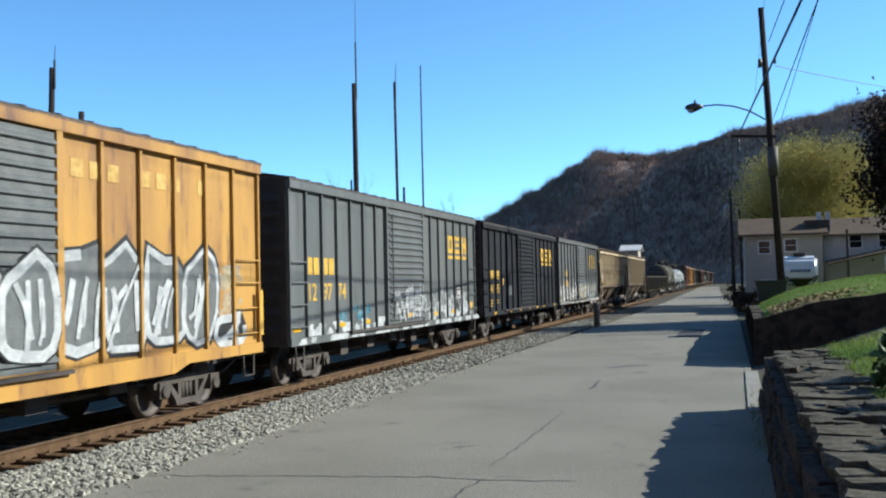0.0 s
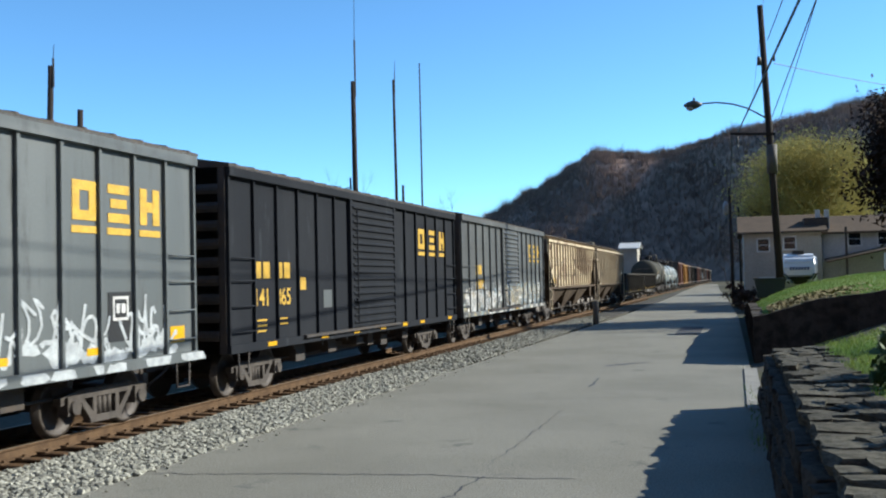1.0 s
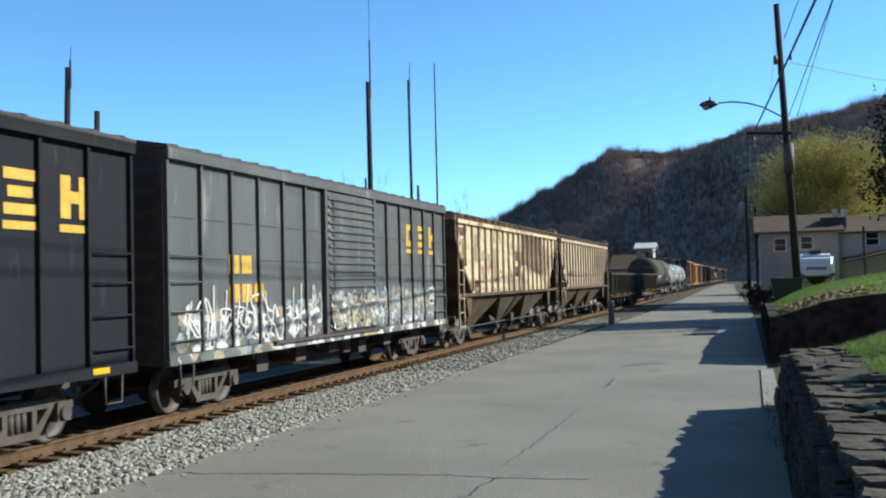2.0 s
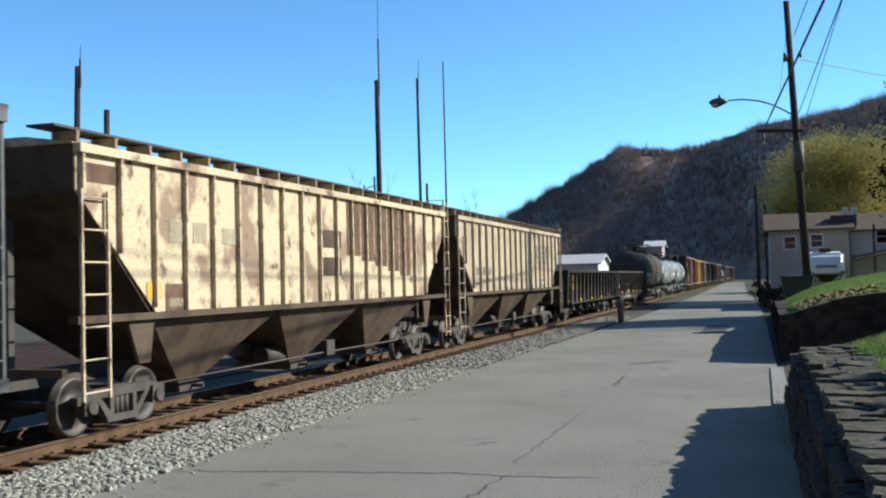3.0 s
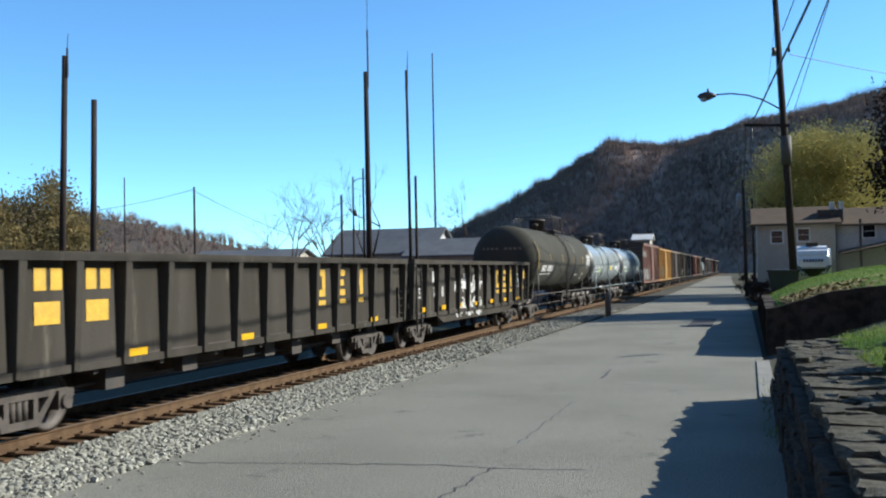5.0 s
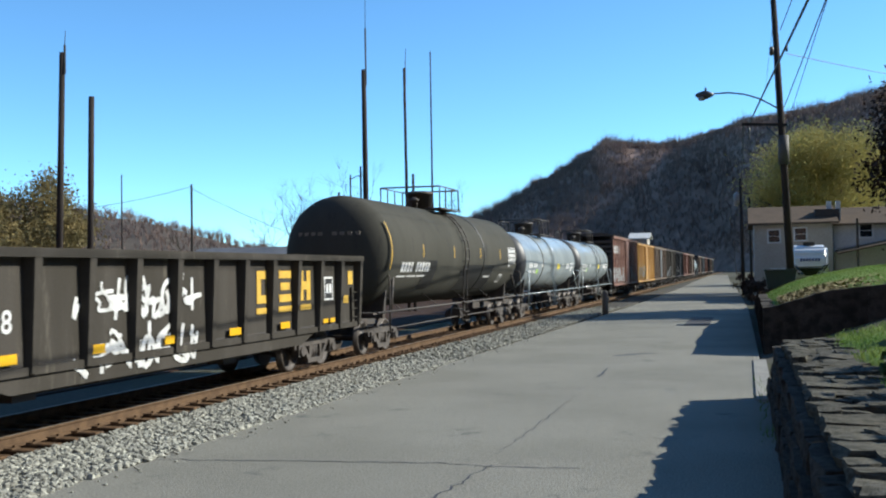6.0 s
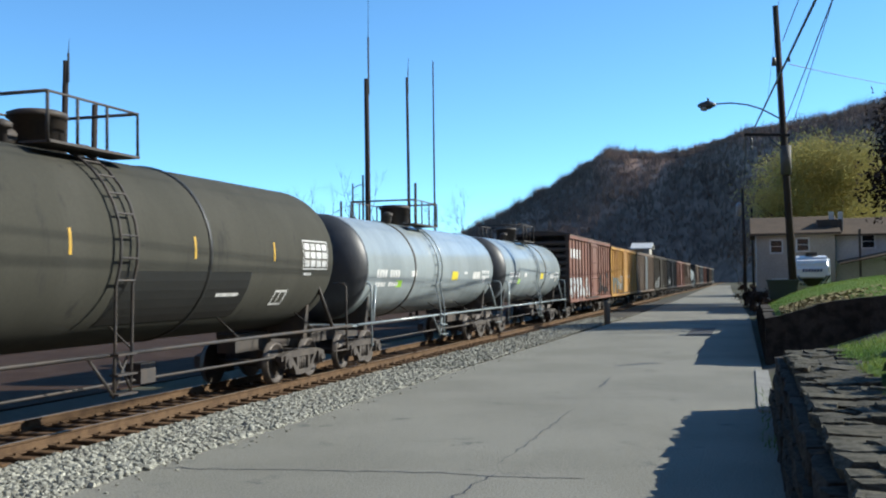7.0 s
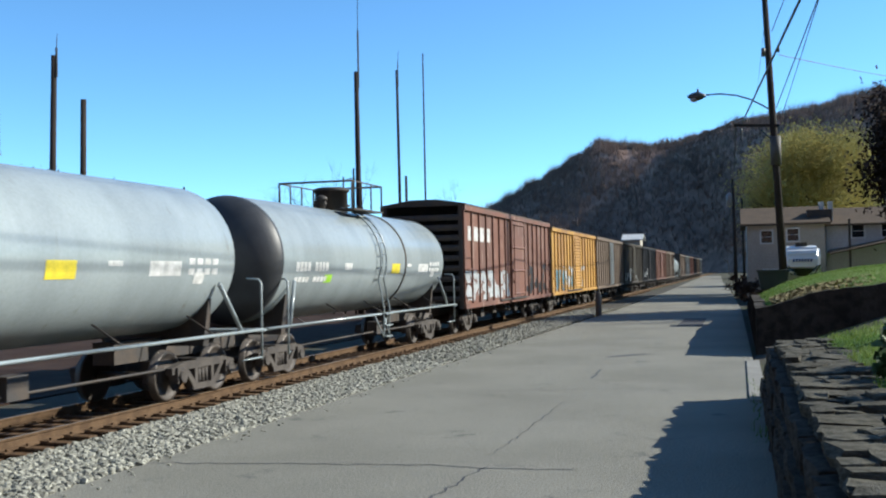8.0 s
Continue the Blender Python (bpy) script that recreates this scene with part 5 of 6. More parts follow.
bare_tree(-27, 98, 10.5, "leafless tree behind the low houses", 15, (0.1, 0, 1), 0.2, 5)
for i, (x, y) in enumerate(((-70, 118), (-60, 120), (-45, 104), (3, 175), (4.5, 165), (2.0, 150), (-1, 215), (2, 230), (5, 205), (-3, 330), (-12, 345), (4, 320))):
    bare_tree(x, y, 9 + (i * 7) % 5, "small leafless tree far down the street" if x > -40 else "small leafless tree beyond the yard", 20 + i, depth=4, r=0.18)


def shrub(x, y, z, r, h, label, seed, material=None):
    rng = random.Random(seed)
    s = root("shrub", x, y, z, label, "shrub")
    bm = bmesh.new()
    for i in range(9):
        a = rng.uniform(0, 6.28)
        tube(bm, (0, 0, -0.1), (r * 0.6 * math.cos(a), r * 0.6 * math.sin(a), h * 0.8), 0.02, 0.008, n=4, caps=False)
    part("stems", bm, BARK, s)
    bm = bmesh.new()
    leaf_cloud(bm, (0, 0, h * 0.5), (r, r, h * 0.5), 900, 0.09, rng, 14)
    tagged(part("leaves", bm, material or LEAF_DARK, s), kind="stuff")


for i, (x, y, r, h) in enumerate(((0.75, 66, 0.5, 1.3), (0.7, 72, 0.8, 1.5), (0.3, 84, 0.8, 1.6), (-0.1, 90, 0.9, 1.8), (1.0, 56, 0.8, 1.3))):
    shrub(x, y, lawn(x, y) - 0.1 if x > 0.6 else 0.0, r, h, "dark leggy shrub at the edge of the street", 40 + i)
for i, (x, y, r, h) in enumerate(((2.25, 13.4, 0.7, 0.55), (2.3, 10.6, 0.75, 0.6), (2.9, 16.2, 0.9, 0.75), (2.0, 8.4, 0.55, 0.5), (3.5, 13.5, 1.1, 1.0), (1.75, 12.0, 0.4, 0.3))):
    shrub(x, y, bank(x, y) - 0.05, r, h, "low green groundcover on the bank", 60 + i, IVY)


def blades(name, f, x0, x1, y0, y1, n, h, material, label, seed, thin=1.0):
    rng = random.Random(seed)
    v, fc = [], []
    for i in range(n):
        x, y = x0 + (x1 - x0) * rng.random() ** thin, rng.uniform(y0, y1)
        z, a, q = f(x, y), rng.uniform(0, 6.28), h * rng.uniform(0.4, 1.2)
        c, s, w = math.cos(a), math.sin(a), h * 0.10
        lx, ly = rng.gauss(0, 0.4) * q, rng.gauss(0, 0.4) * q
        k = len(v)
        v += [(x - w * c, y - w * s, z - 0.01), (x + w * c, y + w * s, z - 0.01), (x + lx, y + ly, z + q)]
        fc.append((k, k + 1, k + 2))
    me = bpy.data.meshes.new(name)
    me.from_pydata(v, [], fc)
    me.materials.append(material)
    return tagged(new(name, me), label, "grass", kind="stuff")


blades("grass", lawn, 0.7, 9, 29.7, 46, 26000, 0.07, BLADE, "short blades of mown lawn grass", 2)
blades("bank_grass", bank, 1.35, 6, 3, 19.4, 20000, 0.09, BLADE, "rough grass on the bank behind the wall", 3)
blades("wall_weeds", lambda x, y: 0.0, 0.1, 0.4, 14, 22, 70, 0.14, BLADE, "straggling weeds at the foot of the wall", 4)

rng = random.Random(8)
bm = bmesh.new()
for i in range(1500):
    x, y = 0.9 + abs(rng.gauss(0.9, 0.9)), rng.uniform(29.8, 33.5)
    z, a = lawn(x, y) + rng.uniform(0.03, 0.09), rng.uniform(0, 6.28)
    c, s, k = math.cos(a) * 0.07, math.sin(a) * 0.07, rng.uniform(-0.04, 0.04)
    bm.faces.new([bm.verts.new(p) for p in ((x - c, y - s, z - k), (x + s * .7, y - c * .7, z), (x + c, y + s, z + k), (x - s * .7, y + c * .7, z))])
tagged(part("fallen_leaves", bm, mat("dry_leaf", (0.24, 0.2, 0.1), 0.9, second=(0.16, 0.11, 0.05), scale=2, vary=0.4)), "yellow fallen leaves scattered on the lawn", "leaves", kind="stuff")

# ---- poles, wires, houses, parked trailer ----
LAMPGREY = mat("lamp_grey", (0.066, 0.069, 0.073), 0.5, metal=0.4)
ROOF_BROWN = mat("brown_shingle", (0.095, 0.07, 0.05), 0.9, second=(0.07, 0.053, 0.04), scale=1.2, grain=14, bump=0.6)
ROOF_GREY = mat("grey_shingle", (0.125, 0.132, 0.145), 0.85, second=(0.086, 0.092, 0.102), scale=1.0, grain=12, bump=0.5)
SIDING = mat("beige_siding", (0.34, 0.31, 0.26), 0.8, second=(0.28, 0.25, 0.21), scale=0.8, grain=10, bump=0.3)
SIDING_PALE = mat("pale_siding", (0.38, 0.38, 0.37), 0.8, second=(0.31, 0.31, 0.305), scale=0.8, grain=10)
TRIM = mat("white_trim", (0.533, 0.533, 0.516), 0.6)
PANE = mat("window_glass", (0.013, 0.016, 0.02), 0.12, grain=5, bump=0)
GELCOAT = mat("white_gelcoat", (0.636, 0.654, 0.671), 0.3, second=(0.568, 0.585, 0.602), scale=0.8, coat=0.3)
DECAL = mat("blue_decal", (0.02, 0.066, 0.185), 0.4)
GREENBIN = mat("green_bin", (0.013, 0.03, 0.023), 0.6, second=(0.023, 0.033, 0.03), scale=3)

pole = root("utility_pole", 1.95, 48, lawn(1.95, 48) - 0.1, "tall leaning wooden utility pole carrying a street lamp", "pole")
base = pole.location.copy()


def P(x, y, z):
    """A point of the street in the pole's own space."""
    return Vector((x, y, z)) - base


bm = bmesh.new()
tube(bm, P(1.95, 48, base.z - 0.5), P(1.42, 48, 14.55), 0.18, 0.125, n=14)
part("shaft", bm, WOODPOLE, pole)
bm = bmesh.new()
hull8(bm, [P(-0.05, 47.84, 8.72), P(1.9, 47.84, 8.60), P(1.9, 47.94, 8.60), P(-0.05, 47.94, 8.72)],
      [P(-0.05, 47.84, 8.84), P(1.9, 47.84, 8.72), P(1.9, 47.94, 8.72), P(-0.05, 47.94, 8.84)])
part("crossarm", bm, WOODPOLE, pole)
bm = bmesh.new()
pipe(bm, [P(1.0, 47.9, 8.62), P(1.74, 47.9, 7.85)], 0.03)
part("brace", bm, LAMPGREY, pole)
bm = bmesh.new()
lathe(bm, [(0.02, -0.15), (0.06, -0.2), (0.06, -0.45), (0.02, -0.5), (0.05, -0.55), (0.05, -0.7), (0.01, -0.75)], 10, "z", P(0.25, 47.9, 8.8))
part("insulator", bm, LAMPGREY, pole)
bm = bmesh.new()
pts = [(1.60, 9.35), (1.2, 9.62), (0.7, 9.92), (0.1, 10.14), (-0.6, 10.26), (-1.25, 10.25)]
pipe(bm, [P(x, 47.9, z) for x, z in pts], 0.035, 8)
part("lamp_arm", bm, LAMPGREY, pole)
bm = bmesh.new()
lathe(bm, [(0.04, -0.42), (0.13, -0.30), (0.20, -0.05), (0.20, 0.10), (0.13, 0.25), (0.06, 0.40)], 16, "x", P(-1.65, 47.9, 10.22))
lathe(bm, [(0.05, 0.0), (0.05, 0.12), (0.03, 0.16)], 10, "z", P(-1.6, 47.9, 10.40))
head = part("lamp_head", bm, LAMPGREY, pole, "grey cobra-head street lamp")
bm = bmesh.new()
lathe(bm, [(0.19, 0.0), (0.15, -0.12), (0.04, -0.16)], 14, "z", P(-1.78, 47.9, 10.12))
part("lens", bm, mat("lamp_lens", (0.231, 0.238, 0.231), 0.25, grain=5), head)
bm = bmesh.new()
pipe(bm, [P(1.40, 47.82, 12.1), P(1.43, 47.82, 11.0), P(1.5, 47.82, 9.0)], 0.03)
lathe(bm, [(0.09, -0.2), (0.09, 0.15), (0.03, 0.2)], 10, "z", P(1.30, 47.8, 12.0))
lathe(bm, [(0.05, -0.1), (0.05, 0.15), (0.03, 0.2)], 10, "z", P(1.95, 47.9, 12.05))
part("cutout", bm, LAMPGREY, pole)
bm = bmesh.new()
lathe(bm, [(0.235, 0.0), (0.235, 1.3)], 14, "z", P(1.72, 48.0, 6.9))
part("metal_sleeve", bm, mat("galvanised_sleeve", (0.075, 0.072, 0.068), 0.75, metal=0.2), pole)

pole2 = root("utility_pole", -0.25, 93, 0, "plain wooden utility pole with a grey transformer", "pole")
bm = bmesh.new()
tube(bm, (0, 0, -0.4), (-0.1, 0, 10.1), 0.17, 0.12, n=12)
part("shaft", bm, WOODPOLE, pole2)
bm = bmesh.new()
lathe(bm, [(0.1, 7.7), (0.27, 7.75), (0.27, 8.7), (0.2, 8.8), (0.05, 8.95)], 14, "z", (-0.42, 0, 0))
part("transformer", bm, mat("transformer_grey", (0.211, 0.218, 0.224), 0.5), pole2)
bm = bmesh.new()
tube(bm, (0.55, 1.5, -0.3), (0.5, 1.5, 8.5), 0.12, 0.09, n=10)
solid("utility_pole", bm, WOODPOLE, "bare wooden pole standing behind another", "pole").location = (-0.1, 93, 0)

WIRE = mat("wire", (0.02, 0.02, 0.023), 0.6, grain=10, bump=0)


def wire(a, b, r, sag, label):
    bm = bmesh.new()
    a, b = Vector(a), Vector(b)
    n = 22
    pts = [a.lerp(b, i / n) - Vector((0, 0, 4 * sag * (i / n) * (1 - i / n))) for i in range(n + 1)]
    rings = []
    d = (b - a).normalized()
    u = d.orthogonal().normalized()
    w = d.cross(u)
    for p in pts:
        rings.append([bm.verts.new(p + r * (math.cos(k * 1.2566) * u + math.sin(k * 1.2566) * w)) for k in range(5)])
    for q, t in zip(rings, rings[1:]):
        for k in range(5):
            bm.faces.new((q[k], q[(k + 1) % 5], t[(k + 1) % 5], t[k]))
    solid("overhead_wire", bm, WIRE, label, "wire", "wires along the street")


wire((0.3, 47.9, 8.86), (3.51, -14, 7.87), 0.035, 0.03, "thick black overhead cable along the street")
wire((1.78, 47.9, 9.44), (3.91, -14, 11.47), 0.02, 0.03, "black overhead cable along the street")
wire((2.06, 47.9, 9.2), (3.37, -14, 12.37), 0.014, 0.03, "thin black overhead wire along the street")
wire((1.7, 47.9, 12.94), (5.0, -14, 13.0), 0.02, 0.03, "black overhead wire from the pole's top")
wire((1.01, 47.9, 10.4), (1.3, -14, 12.34), 0.007, 0.03, "very thin overhead wire")
wire((1.95, 47.9, 11.85), (12.6, 74, 14.4), 0.018, 0.1, "service wire sagging towards the houses")
wire((0.02, 47.9, 8.85), (-0.33, 93, 9.4), 0.025, 0.6, "black overhead cable between two poles")
for x, y, z in ((4.4, -14, 0), (12.6, 74, 0.4)):
    bm = bmesh.new()
    tube(bm, (x, y, z), (x, y, 17 if y < 0 else 14.6), 0.17, 0.12, n=10)
    solid("utility_pole", bm, WOODPOLE, "plain wooden utility pole holding the wires", "pole")


def window(parent, x, y, z, w, h, material=None):
    """A sash window in a wall that faces the camera's side (-y)."""
    bm = bmesh.new()
    for a, b, c, d in ((-w / 2 - .1, -.1, w / 2 + .1, 0), (-w / 2 - .1, h, w / 2 + .1, h + .1), (-w / 2 - .1, 0, -w / 2, h), (w / 2, 0, w / 2 + .1, h), (-w / 2, h * .48, w / 2, h * .52)):
        box(bm, x + a, y - 0.06, z + b, x + c, y - 0.002, z + d)
    f = part("window_frame", bm, material or TRIM, parent, "white window frame")
    bm = bmesh.new()
    box(bm, x - w / 2, y - 0.02, z, x + w / 2, y - 0.004, z + h)
    part("pane", bm, PANE, f, "dark glass")


def house(x0, x1, y0, y1, z0, eave, peak, wall_mat, roof_mat, label, along="x", wins=(), over=0.4):
    h = root("house", 0, 0, 0, label, "house")
    bm = bmesh.new()
    if along == "x":
        m = (y0 + y1) / 2
        extrude_x(bm, [(y0, z0), (y1, z0), (y1, eave), (m, peak - 0.1), (y0, eave)], x0, x1)
    else:
        m = (x0 + x1) / 2
        extrude_y(bm, [(x0, z0), (x1, z0), (x1, eave), (m, peak - 0.1), (x0, eave)], y0, y1)
    part("wall", bm, wall_mat, h)
    for s in (0, 1):
        bm = bmesh.new()
        if along == "x":
            e = (y0 - over, y1 + over)[s]
            d = (peak - eave) / (m - y0) * over
            hull8(bm, [(x0 - over, e, eave - d), (x1 + over, e, eave - d), (x1 + over, m, peak), (x0 - over, m, peak)],
                  [(x0 - over, e, eave - d + .15), (x1 + over, e, eave - d + .15), (x1 + over, m, peak + .15), (x0 - over, m, peak + .15)])
        else:
            e = (x0 - over, x1 + over)[s]
            d = (peak - eave) / (m - x0) * over
            hull8(bm, [(e, y0 - over, eave - d), (m, y0 - over, peak), (m, y1 + over, peak), (e, y1 + over, eave - d)],
                  [(e, y0 - over, eave - d + .15), (m, y0 - over, peak + .15), (m, y1 + over, peak + .15), (e, y1 + over, eave - d + .15)])
        part("roof", bm, roof_mat, h)
    for w in wins:
        window(h, w[0], y0, w[1], w[2], w[3])
    return h


h = house(0.6, 6.0, 78, 87, -0.1, 5.45, 6.75, SIDING, ROOF_BROWN, "two-storey beige house with a brown shingle roof", wins=((1.99, 4.1, 0.75, 0.85), (3.82, 4.2, 0.75, 0.85), (2.2, 1.0, 0.9, 1.1)))
for x in (5.92, 6.54):
    bm = bmesh.new()
    box(bm, x - 0.16, 79.5, 5.4, x + 0.16, 79.9, 7.05)
    part("chimney", bm, TRIM, h, "slim pale chimney")
bm = bmesh.new()
box(bm, 4.9, 79.0, 5.0, 6.6, 80.4, 6.45)
part("dormer", bm, STEEL_DARK, h, "dark roof dormer")
h = house(6.1, 14.0, 78.8, 88, -0.1, 5.3, 6.6, SIDING_PALE, ROOF_BROWN, "pale sided house joined to its neighbour", wins=((8.3, 4.35, 0.8, 0.9), (10.3, 4.35, 0.8, 0.9)))
bm = bmesh.new()
hull8(bm, [(6.2, 76.2, 3.1), (11.8, 76.2, 4.2), (11.8, 78.7, 4.4), (6.2, 78.7, 3.3)], [(6.2, 76.2, 3.22), (11.8, 76.2, 4.32), (11.8, 78.7, 4.52), (6.2, 78.7, 3.42)])
part("porch_roof", bm, ROOF_BROWN, h)
bm = bmesh.new()
box(bm, 7.45, 76.6, 0.4, 7.6, 76.75, 5.6)
part("porch_post", bm, STEEL_DARK, h)
bm = bmesh.new()
box(bm, 9.4, 70.0, 0.3, 12.5, 72.5, 3.6)
box(bm, 9.75, 69.98, 2.3, 9.95, 69.99, 3.3)
solid("shed", bm, SIDING_PALE, "small white shed behind the lawn", "shed")

# a travel trailer, front cap towards the street
rv = root("travel_trailer", 3.98, 70, lawn(3.98, 70) + 0.02, "white travel trailer with blue and dark decals parked on the lawn", "trailer")
bm = bmesh.new()
prof = [(0.0, 1.2), (0.55, 0.55), (6.5, 0.5), (6.5, 2.75), (1.1, 2.8), (0.45, 2.62), (0.08, 2.1)]
extrude_x(bm, prof, -1.12, 1.12)
bmesh.ops.recalc_face_normals(bm, faces=bm.faces)
bmesh.ops.bevel(bm, geom=bm.edges[:], offset=0.2, segments=3, affect="EDGES")
part("body", bm, GELCOAT, rv)
for k in range(7):
    bm = bmesh.new()
    x0 = -0.62 + 0.18 * k
    hull8(bm, [(x0, 0.0, 1.72), (x0 + 0.12, 0.0, 1.72), (x0 + 0.12, 0.2, 1.72), (x0, 0.2, 1.72)], [(x0 + 0.03, 0.03, 1.92), (x0 + 0.15, 0.03, 1.92), (x0 + 0.15, 0.2, 1.92), (x0 + 0.03, 0.2, 1.92)])
    part("decal", bm, DECAL, rv, "blue front lettering")
bm = bmesh.new()
hull8(bm, [(-0.3, 0.26, 0.78), (0.3, 0.26, 0.78), (0.3, 0.6, 0.78), (-0.3, 0.6, 0.78)], [(-0.72, -0.03, 1.3), (0.72, -0.03, 1.3), (0.72, 0.4, 1.3), (-0.72, 0.4, 1.3)])
part("decal", bm, BLACKPAINT, rv, "dark front chevron")
for s in (1, -1):
    for d, m in ((0.0, DECAL), (0.2, BLACKPAINT)):
        bm = bmesh.new()
        hull8(bm, [(s * (0.4 + d), 0.22, 0.85), (s * (0.52 + d), 0.22, 0.85), (s * (0.52 + d), 0.6, 0.85), (s * (0.4 + d), 0.6, 0.85)],
              [(s * (0.86 + d * 0.8), -0.025, 1.5), (s * (0.96 + d * 0.8), -0.025, 1.5), (s * (0.96 + d * 0.8), 0.4, 1.5), (s * (0.86 + d * 0.8), 0.4, 1.5)])
        part("decal", bm, m, rv)
bm = bmesh.new()
box(bm, -0.35, 0.9, 2.75, 0.35, 1.6, 3.0)
part("roof_vent", bm, STEEL_DARK, rv)
for y in (3.6, 4.5):
    for s in (1, -1):
        bm = bmesh.new()
        lathe(bm, [(0.2, s * 1.0), (0.34, s * 1.0), (0.36, s * 1.1), (0.34, s * 1.2), (0.2, s * 1.19)], 18, "x", (0, y, 0.36))
        part("wheel", bm, BLACKPAINT, rv)
bm = bmesh.new()
pipe(bm, [(-0.6, 0.6, 0.5), (0, -0.9, 0.5), (0.6, 0.6, 0.5)], 0.06)
tube(bm, (0, -0.8, 0), (0, -0.8, 0.6), 0.04)
part("hitch", bm, STEEL_DARK, rv)

bin_ = root("rubbish_bin", 1.35, 44.6, lawn(1.35, 44.6), "dark green metal rubbish container", "bin")
bm = bmesh.new()
hull8(bm, [(-0.5, -0.45, 0.02), (0.5, -0.45, 0.02), (0.5, 0.45, 0.02), (-0.5, 0.45, 0.02)], [(-0.62, -0.55, 0.75), (0.62, -0.55, 0.75), (0.62, 0.55, 0.75), (-0.62, 0.55, 0.75)])
part("body", bm, GREENBIN, bin_)
bm = bmesh.new()
box(bm, -0.66, -0.6, 0.75, 0.66, 0.6, 0.82)
part("lid", bm, GREENBIN, bin_)

bm = bmesh.new()
lathe(bm, [(0.16, -0.3), (0.16, 1.12), (0.14, 1.2), (0.02, 1.23)], 12, "z", (-7.05, 53, 0))
solid("bollard", bm, mat("weathered_wood", (0.16, 0.14, 0.115), 0.9, second=(0.1, 0.085, 0.07), scale=6, grain=40, streak=True), "weathered round wooden post beside the street", "post")

# ---- across the track ----


def mast(x, y, h, r, r2, label, whip=0.0, lean=0.0, base_z=-0.12):
    p = root("mast", x, y, base_z, label, "mast")
    bm = bmesh.new()
    tube(bm, (0, 0, -0.3), (lean, 0, h), r, r2, n=10)
    part("shaft", bm, WOODPOLE, p)
    if whip:
        bm = bmesh.new()
        tube(bm, (lean + r2, 0, h - 1.0), (lean + r2, 0, h + whip * 0.35), r2 * 0.4, n=6)
        tube(bm, (lean + r2, 0, h + whip * 0.35), (lean + r2 + 0.05, 0, h + whip), 0.022, 0.012, n=5)
        part("antenna", bm, LAMPGREY, p)
    return p


mast(-30.5, 40, 12.9, 0.17, 0.13, "tall dark wooden pole with a thin antenna", 1.0, 0.35)
mast(-28.8, 40, 10.75, 0.15, 0.13, "plain dark wooden pole", 0, 0.2)
mast(-22.85, 60, 15.3, 0.20, 0.15, "tall dark wooden mast with a long whip antenna", 7.5, -0.05)
mast(-20.1, 60, 15.2, 0.11, 0.08, "slim dark mast with a short antenna", 1.2, -0.1)
mast(-19.85, 60.4, 8.6, 0.10, 0.08, "short plain wooden post")
mast(-30.8, 100, 25.2, 0.13, 0.06, "very slim grey radio mast", 0, 0.0)
mast(-24.7, 60, 7.6, 0.08, 0.07, "short plain wooden post")
m = mast(-23.9, 60, 8.7, 0.07, 0.05, "slim lamp post with a short arm")
bm = bmesh.new()
pipe(bm, [(0, 0, 8.4), (0.5, 0, 8.6), (1.0, 0, 8.5)], 0.03)
lathe(bm, [(0.12, 6.2), (0.14, 6.5), (0.05, 6.6)], 10, "z", (0.1, 0, 0))
part("lamp_arm", bm, LAMPGREY, m)
mast(-23.2, 60, 9.2, 0.07, 0.06, "slim steel post with a small box")
mast(-74.4, 110, 15.2, 0.12, 0.08, "slim pale pole beyond the yard")
mast(-64.6, 110, 13.6, 0.16, 0.13, "wooden utility pole beyond the yard")
wire((-64.6, 110, 13.2), (-92, 112, 11.0), 0.03, 0.8, "wire sagging between far poles")
wire((-64.6, 110, 13.0), (-50, 116, 6.0), 0.03, 0.5, "wire sagging to a far roof")
house(-38.6, -28.4, 90, 99, -0.12, 4.4, 6.7, SIDING_PALE, ROOF_GREY, "low house with a grey shingle roof", wins=((-36, 1.2, 1, 1.3), (-32, 1.2, 1, 1.3)))
house(-29.4, -22.2, 86.5, 93, -0.12, 4.0, 5.4, SIDING_PALE, ROOF_GREY, "low pale house with a grey shingle roof", wins=((-27, 1.2, 1, 1.3), (-24, 1.2, 1, 1.3)))
house(-58, -46, 96, 106, -0.12, 3.6, 5.2, SIDING, ROOF_GREY, "low beige house beyond the yard", wins=((-55, 1.2, 1, 1.3),))
house(-25.5, -17.2, 112, 120, -0.12, 3.9, 4.9, TRIM, SIDING_PALE, "long low shed with a pale metal roof")
house(-16.0, -13.7, 150, 154, -0.12, 6.7, 7.4, SIDING, TRIM, "narrow building with a white roof beside the track")
house(-21, -17.4, 160, 168, -0.12, 3.9, 6.0, SIDING, ROOF_BROWN, "small brown-roofed house beside the track")
house(3, 9, 232, 242, -0.12, 4.5, 7.5, SIDING, ROOF_BROWN, "distant brown-roofed house at the end of the street")
house(4, 12, 130, 140, -0.1, 5.0, 7.5, SIDING, ROOF_GREY, "grey-roofed house farther along the street")

# ---- street details ----


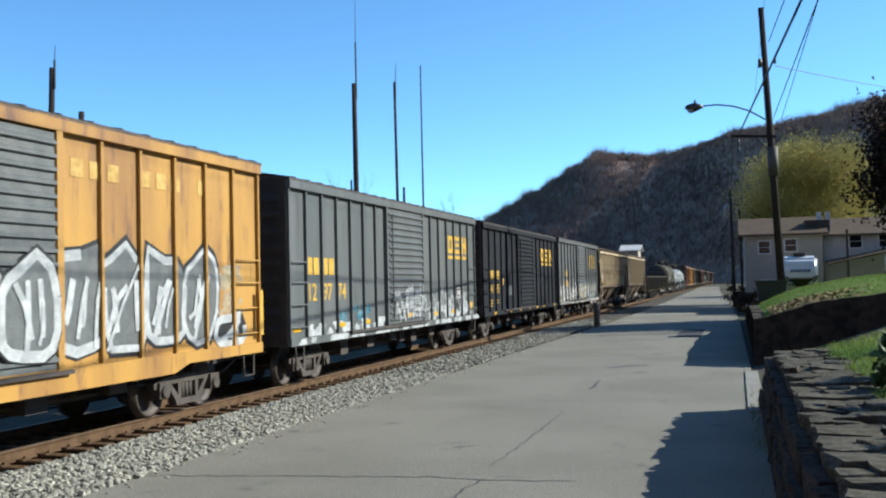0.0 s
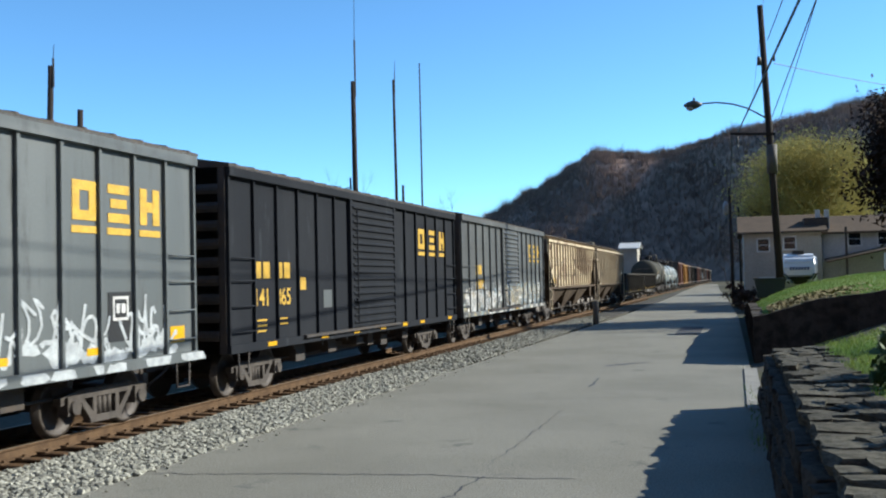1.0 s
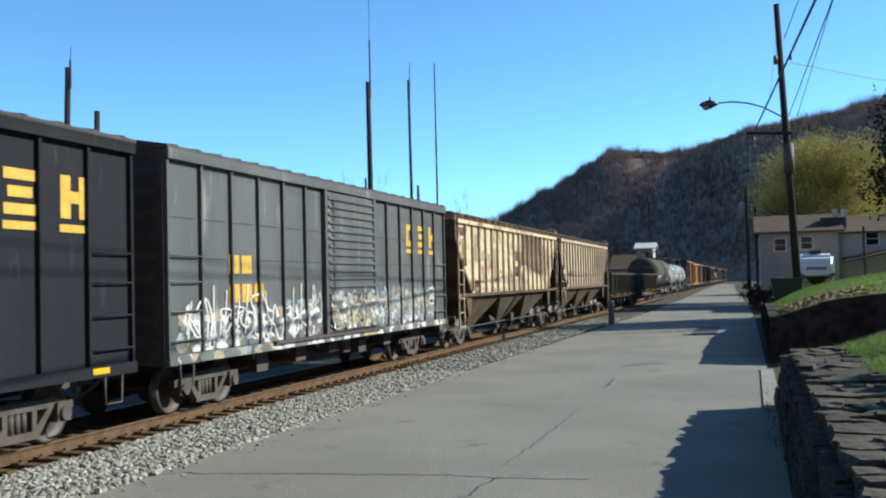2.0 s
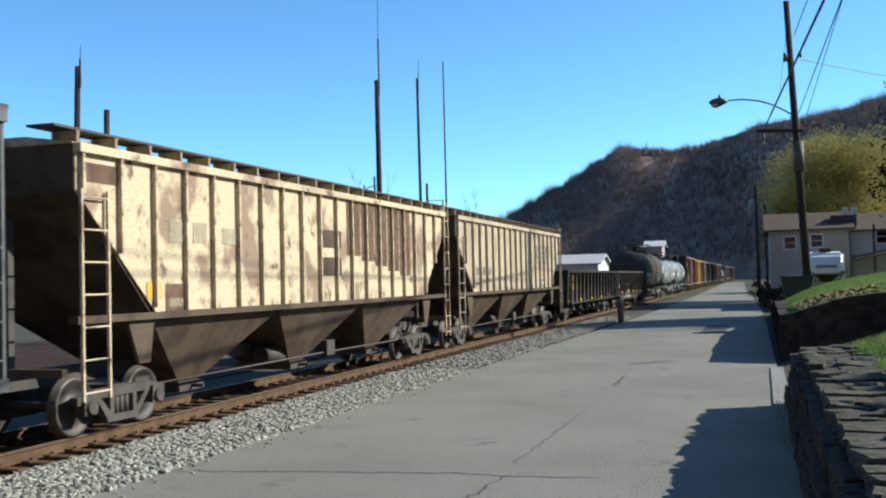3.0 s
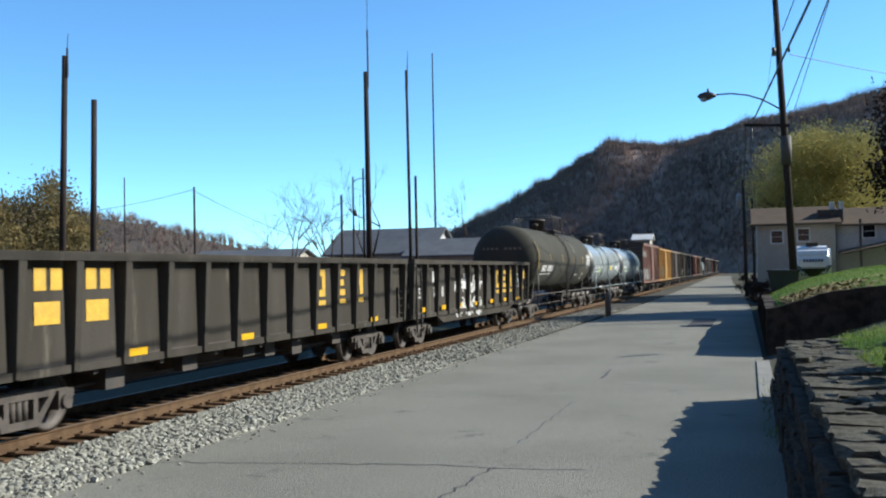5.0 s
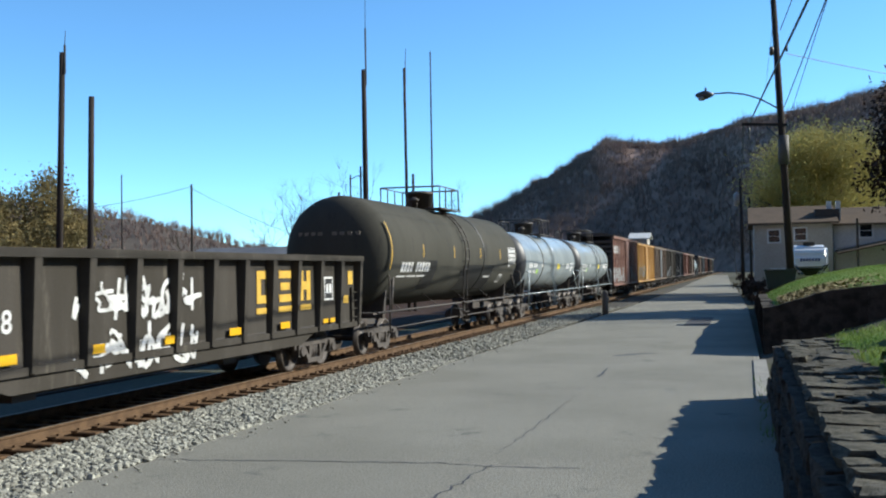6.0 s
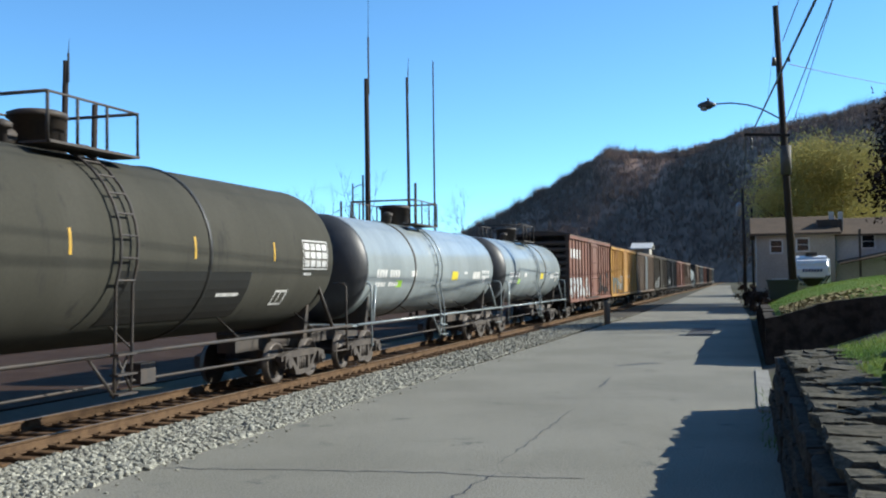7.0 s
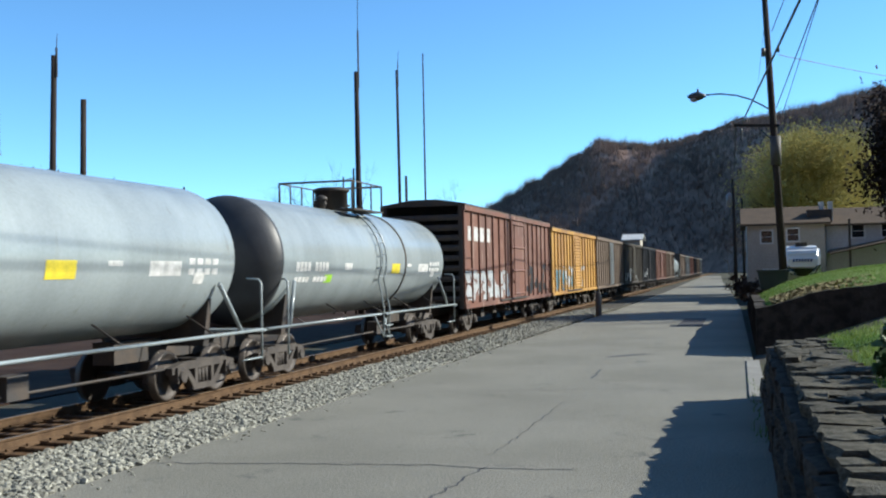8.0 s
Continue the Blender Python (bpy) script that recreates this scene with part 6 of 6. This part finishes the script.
def crack(pts, w, material, label):
    rng = random.Random(len(pts) * 7)
    bm = bmesh.new()
    fine = []
    for (x0, y0), (x1, y1) in zip(pts, pts[1:]):
        k = max(2, int(math.hypot(x1 - x0, y1 - y0) / 0.15))
        fine += [(x0 + (x1 - x0) * i / k + rng.gauss(0, 0.025), y0 + (y1 - y0) * i / k + rng.gauss(0, 0.025)) for i in range(k)]
    prev = None
    for a, b in zip(fine, fine[1:]):
        d = Vector((b[0] - a[0], b[1] - a[1])).normalized()
        q = w * rng.uniform(0.4, 1.3) / 2
        cur = [bm.verts.new((a[0] - d.y * q, a[1] + d.x * q, 0.004)), bm.verts.new((a[0] + d.y * q, a[1] - d.x * q, 0.004))]
        if prev:
            bm.faces.new((prev[0], prev[1], cur[1], cur[0]))
        prev = cur
    ob = part("crack", bm, material, road, label)
    return ob


crack([(-7.3, 11.5), (-5.2, 11.8), (-3.7, 12.0), (-2.7, 11.9), (-1.6, 12.1)], 0.035, TAR, "tar-sealed crack")
crack([(-3.0, 12.0), (-3.1, 11.0), (-3.15, 10.2), (-3.1, 8)], 0.03, TAR, "tar-sealed crack")
crack([(-3.5, 27.6), (-2.8, 28.4), (-2.2, 28.8)], 0.30, TAR, "tar patch")
crack([(-3.2, 24.3), (-3.15, 22.5), (-3.2, 21.8)], 0.06, TAR, "tar-sealed crack")
crack([(-3.1, 18.2), (-3.1, 14.9), (-3.1, 12.4)], 0.018, TAR, "tar-sealed crack")
crack([(-6.8, 19.2), (-3.4, 20.0), (-2.0, 20.4), (-0.2, 20.3)], 0.022, TAR, "tar-sealed crack")
# this line of tar colour mimics a thin shadow across the road
crack([(-7.0, 34.2), (-3.4, 35.0), (-0.6, 35.6)], 0.05, TAR, "tar-sealed crack")
# a square of the road in a darker colour
bm = bmesh.new()
box(bm, -2.5, 42.2, 0.0, -1.5, 49.0, 0.006)
part("patch", bm, mat("darker_asphalt", (0.066, 0.066, 0.069), 0.9, grain=60, bump=0.3), road, "darker square area of the road")
bm = bmesh.new()
box(bm, 0.12, 18.6, -0.2, 0.42, 26.6, 0.03)
solid("kerb", bm, mat("concrete", (0.224, 0.218, 0.198), 0.9, second=(0.165, 0.158, 0.145), scale=2, grain=30, bump=0.4), "narrow concrete strip at the foot of the walls", "kerb", kind="structure")

# ---- ballast stones, ties, wall stones ----
rng = np.random.default_rng(9)


def scatter(n, x0, x1, y0, y1, s0, s1, seed, name, material=None):
    r = np.random.default_rng(seed)
    x, y = r.uniform(x0, x1, n), r.uniform(y0, y1, n)
    z = np.interp(x, (-9.65, -9.4, -7.9, -7.3), (-0.15, -0.065, -0.02, -0.005)) + r.uniform(-0.015, 0.03, n)
    return tagged(rocks(name, np.stack([x, y, z], 1), r.uniform(s0, s1, n), material or STONE_BALLAST, 0.8, seed), "loose grey crushed stones of the trackside ballast", "ballast", kind="stuff")


scatter(26000, -9.45, -7.35, 4.5, 26, 0.02, 0.062, 1, "ballast_stones")
scatter(11000, -9.45, -7.35, 26, 62, 0.03, 0.075, 2, "ballast_stones")
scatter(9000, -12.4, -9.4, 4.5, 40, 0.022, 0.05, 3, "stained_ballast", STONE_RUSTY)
scatter(260, -7.5, -6.9, 5, 40, 0.012, 0.03, 4, "ballast_stones")

bm = bmesh.new()
box(bm, -1.30, -0.115, -0.33, 1.30, 0.115, -0.165)
TIE_MESH = mesh_of("tie", bm, TIE, 0.015)
bm = bmesh.new()
box(bm, -0.19, -0.09, -0.168, 0.19, 0.09, -0.150)
box(bm, -0.15, -0.06, -0.15, -0.11, -0.02, -0.12)
box(bm, 0.11, 0.02, -0.15, 0.15, 0.06, -0.12)
PLATE = mesh_of("tie_plate", bm, RAIL)
rnd = random.Random(77)
for i in range(240):
    y = -3 + 0.5 * i
    t = piece("tie", TIE_MESH, track, rnd.uniform(-0.05, 0.05), y + rnd.uniform(-0.03, 0.03), rnd.uniform(-0.004, 0.015), 0, 0, rnd.uniform(-1.5, 1.5))
    if 6 < y < 40:
        piece("tie_plate", PLATE, t, 0.755, 0, 0.0)
        piece("tie_plate", PLATE, t, -0.755, 0, 0.0)

rnd = random.Random(31)
z = 0.0
course = 0
while z < WALL_TOP - 0.2:
    h = (0.34, 0.26, 0.3)[course % 3]
    y = 4.2 + rnd.uniform(0, 0.3)
    xx = 0.52 + 0.19 * (z + h / 2) / WALL_TOP
    while y < WALL_END:
        w = rnd.uniform(0.3, 0.8)
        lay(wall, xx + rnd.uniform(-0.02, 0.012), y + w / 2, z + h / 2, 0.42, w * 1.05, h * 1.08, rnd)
        y += w
    z += h
    course += 1
y = 3.4
while y < WALL_END - 0.2:
    w = rnd.uniform(0.22, 0.5)
    x = 0.60
    while x < 1.36:
        d = rnd.uniform(0.16, 0.5)
        t = rnd.uniform(0.06, 0.15)
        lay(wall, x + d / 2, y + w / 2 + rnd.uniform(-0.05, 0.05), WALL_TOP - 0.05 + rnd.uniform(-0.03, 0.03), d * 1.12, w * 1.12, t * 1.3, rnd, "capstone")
        x += d
    y += w


def motions():
    for car, y0 in TRAIN:
        walk(car, [(t, pose(TRACK_X, y0 - s, RAIL_Z)) for t, s in RUN])
    # the wheels roll without slipping
    turn = math.degrees(SPEED / 0.457)
    for w, d in WHEELS:
        walk(w, [(k / 30, pose(0, d, 0.457, turn * k / 30)) for k in range(241)])


motions()
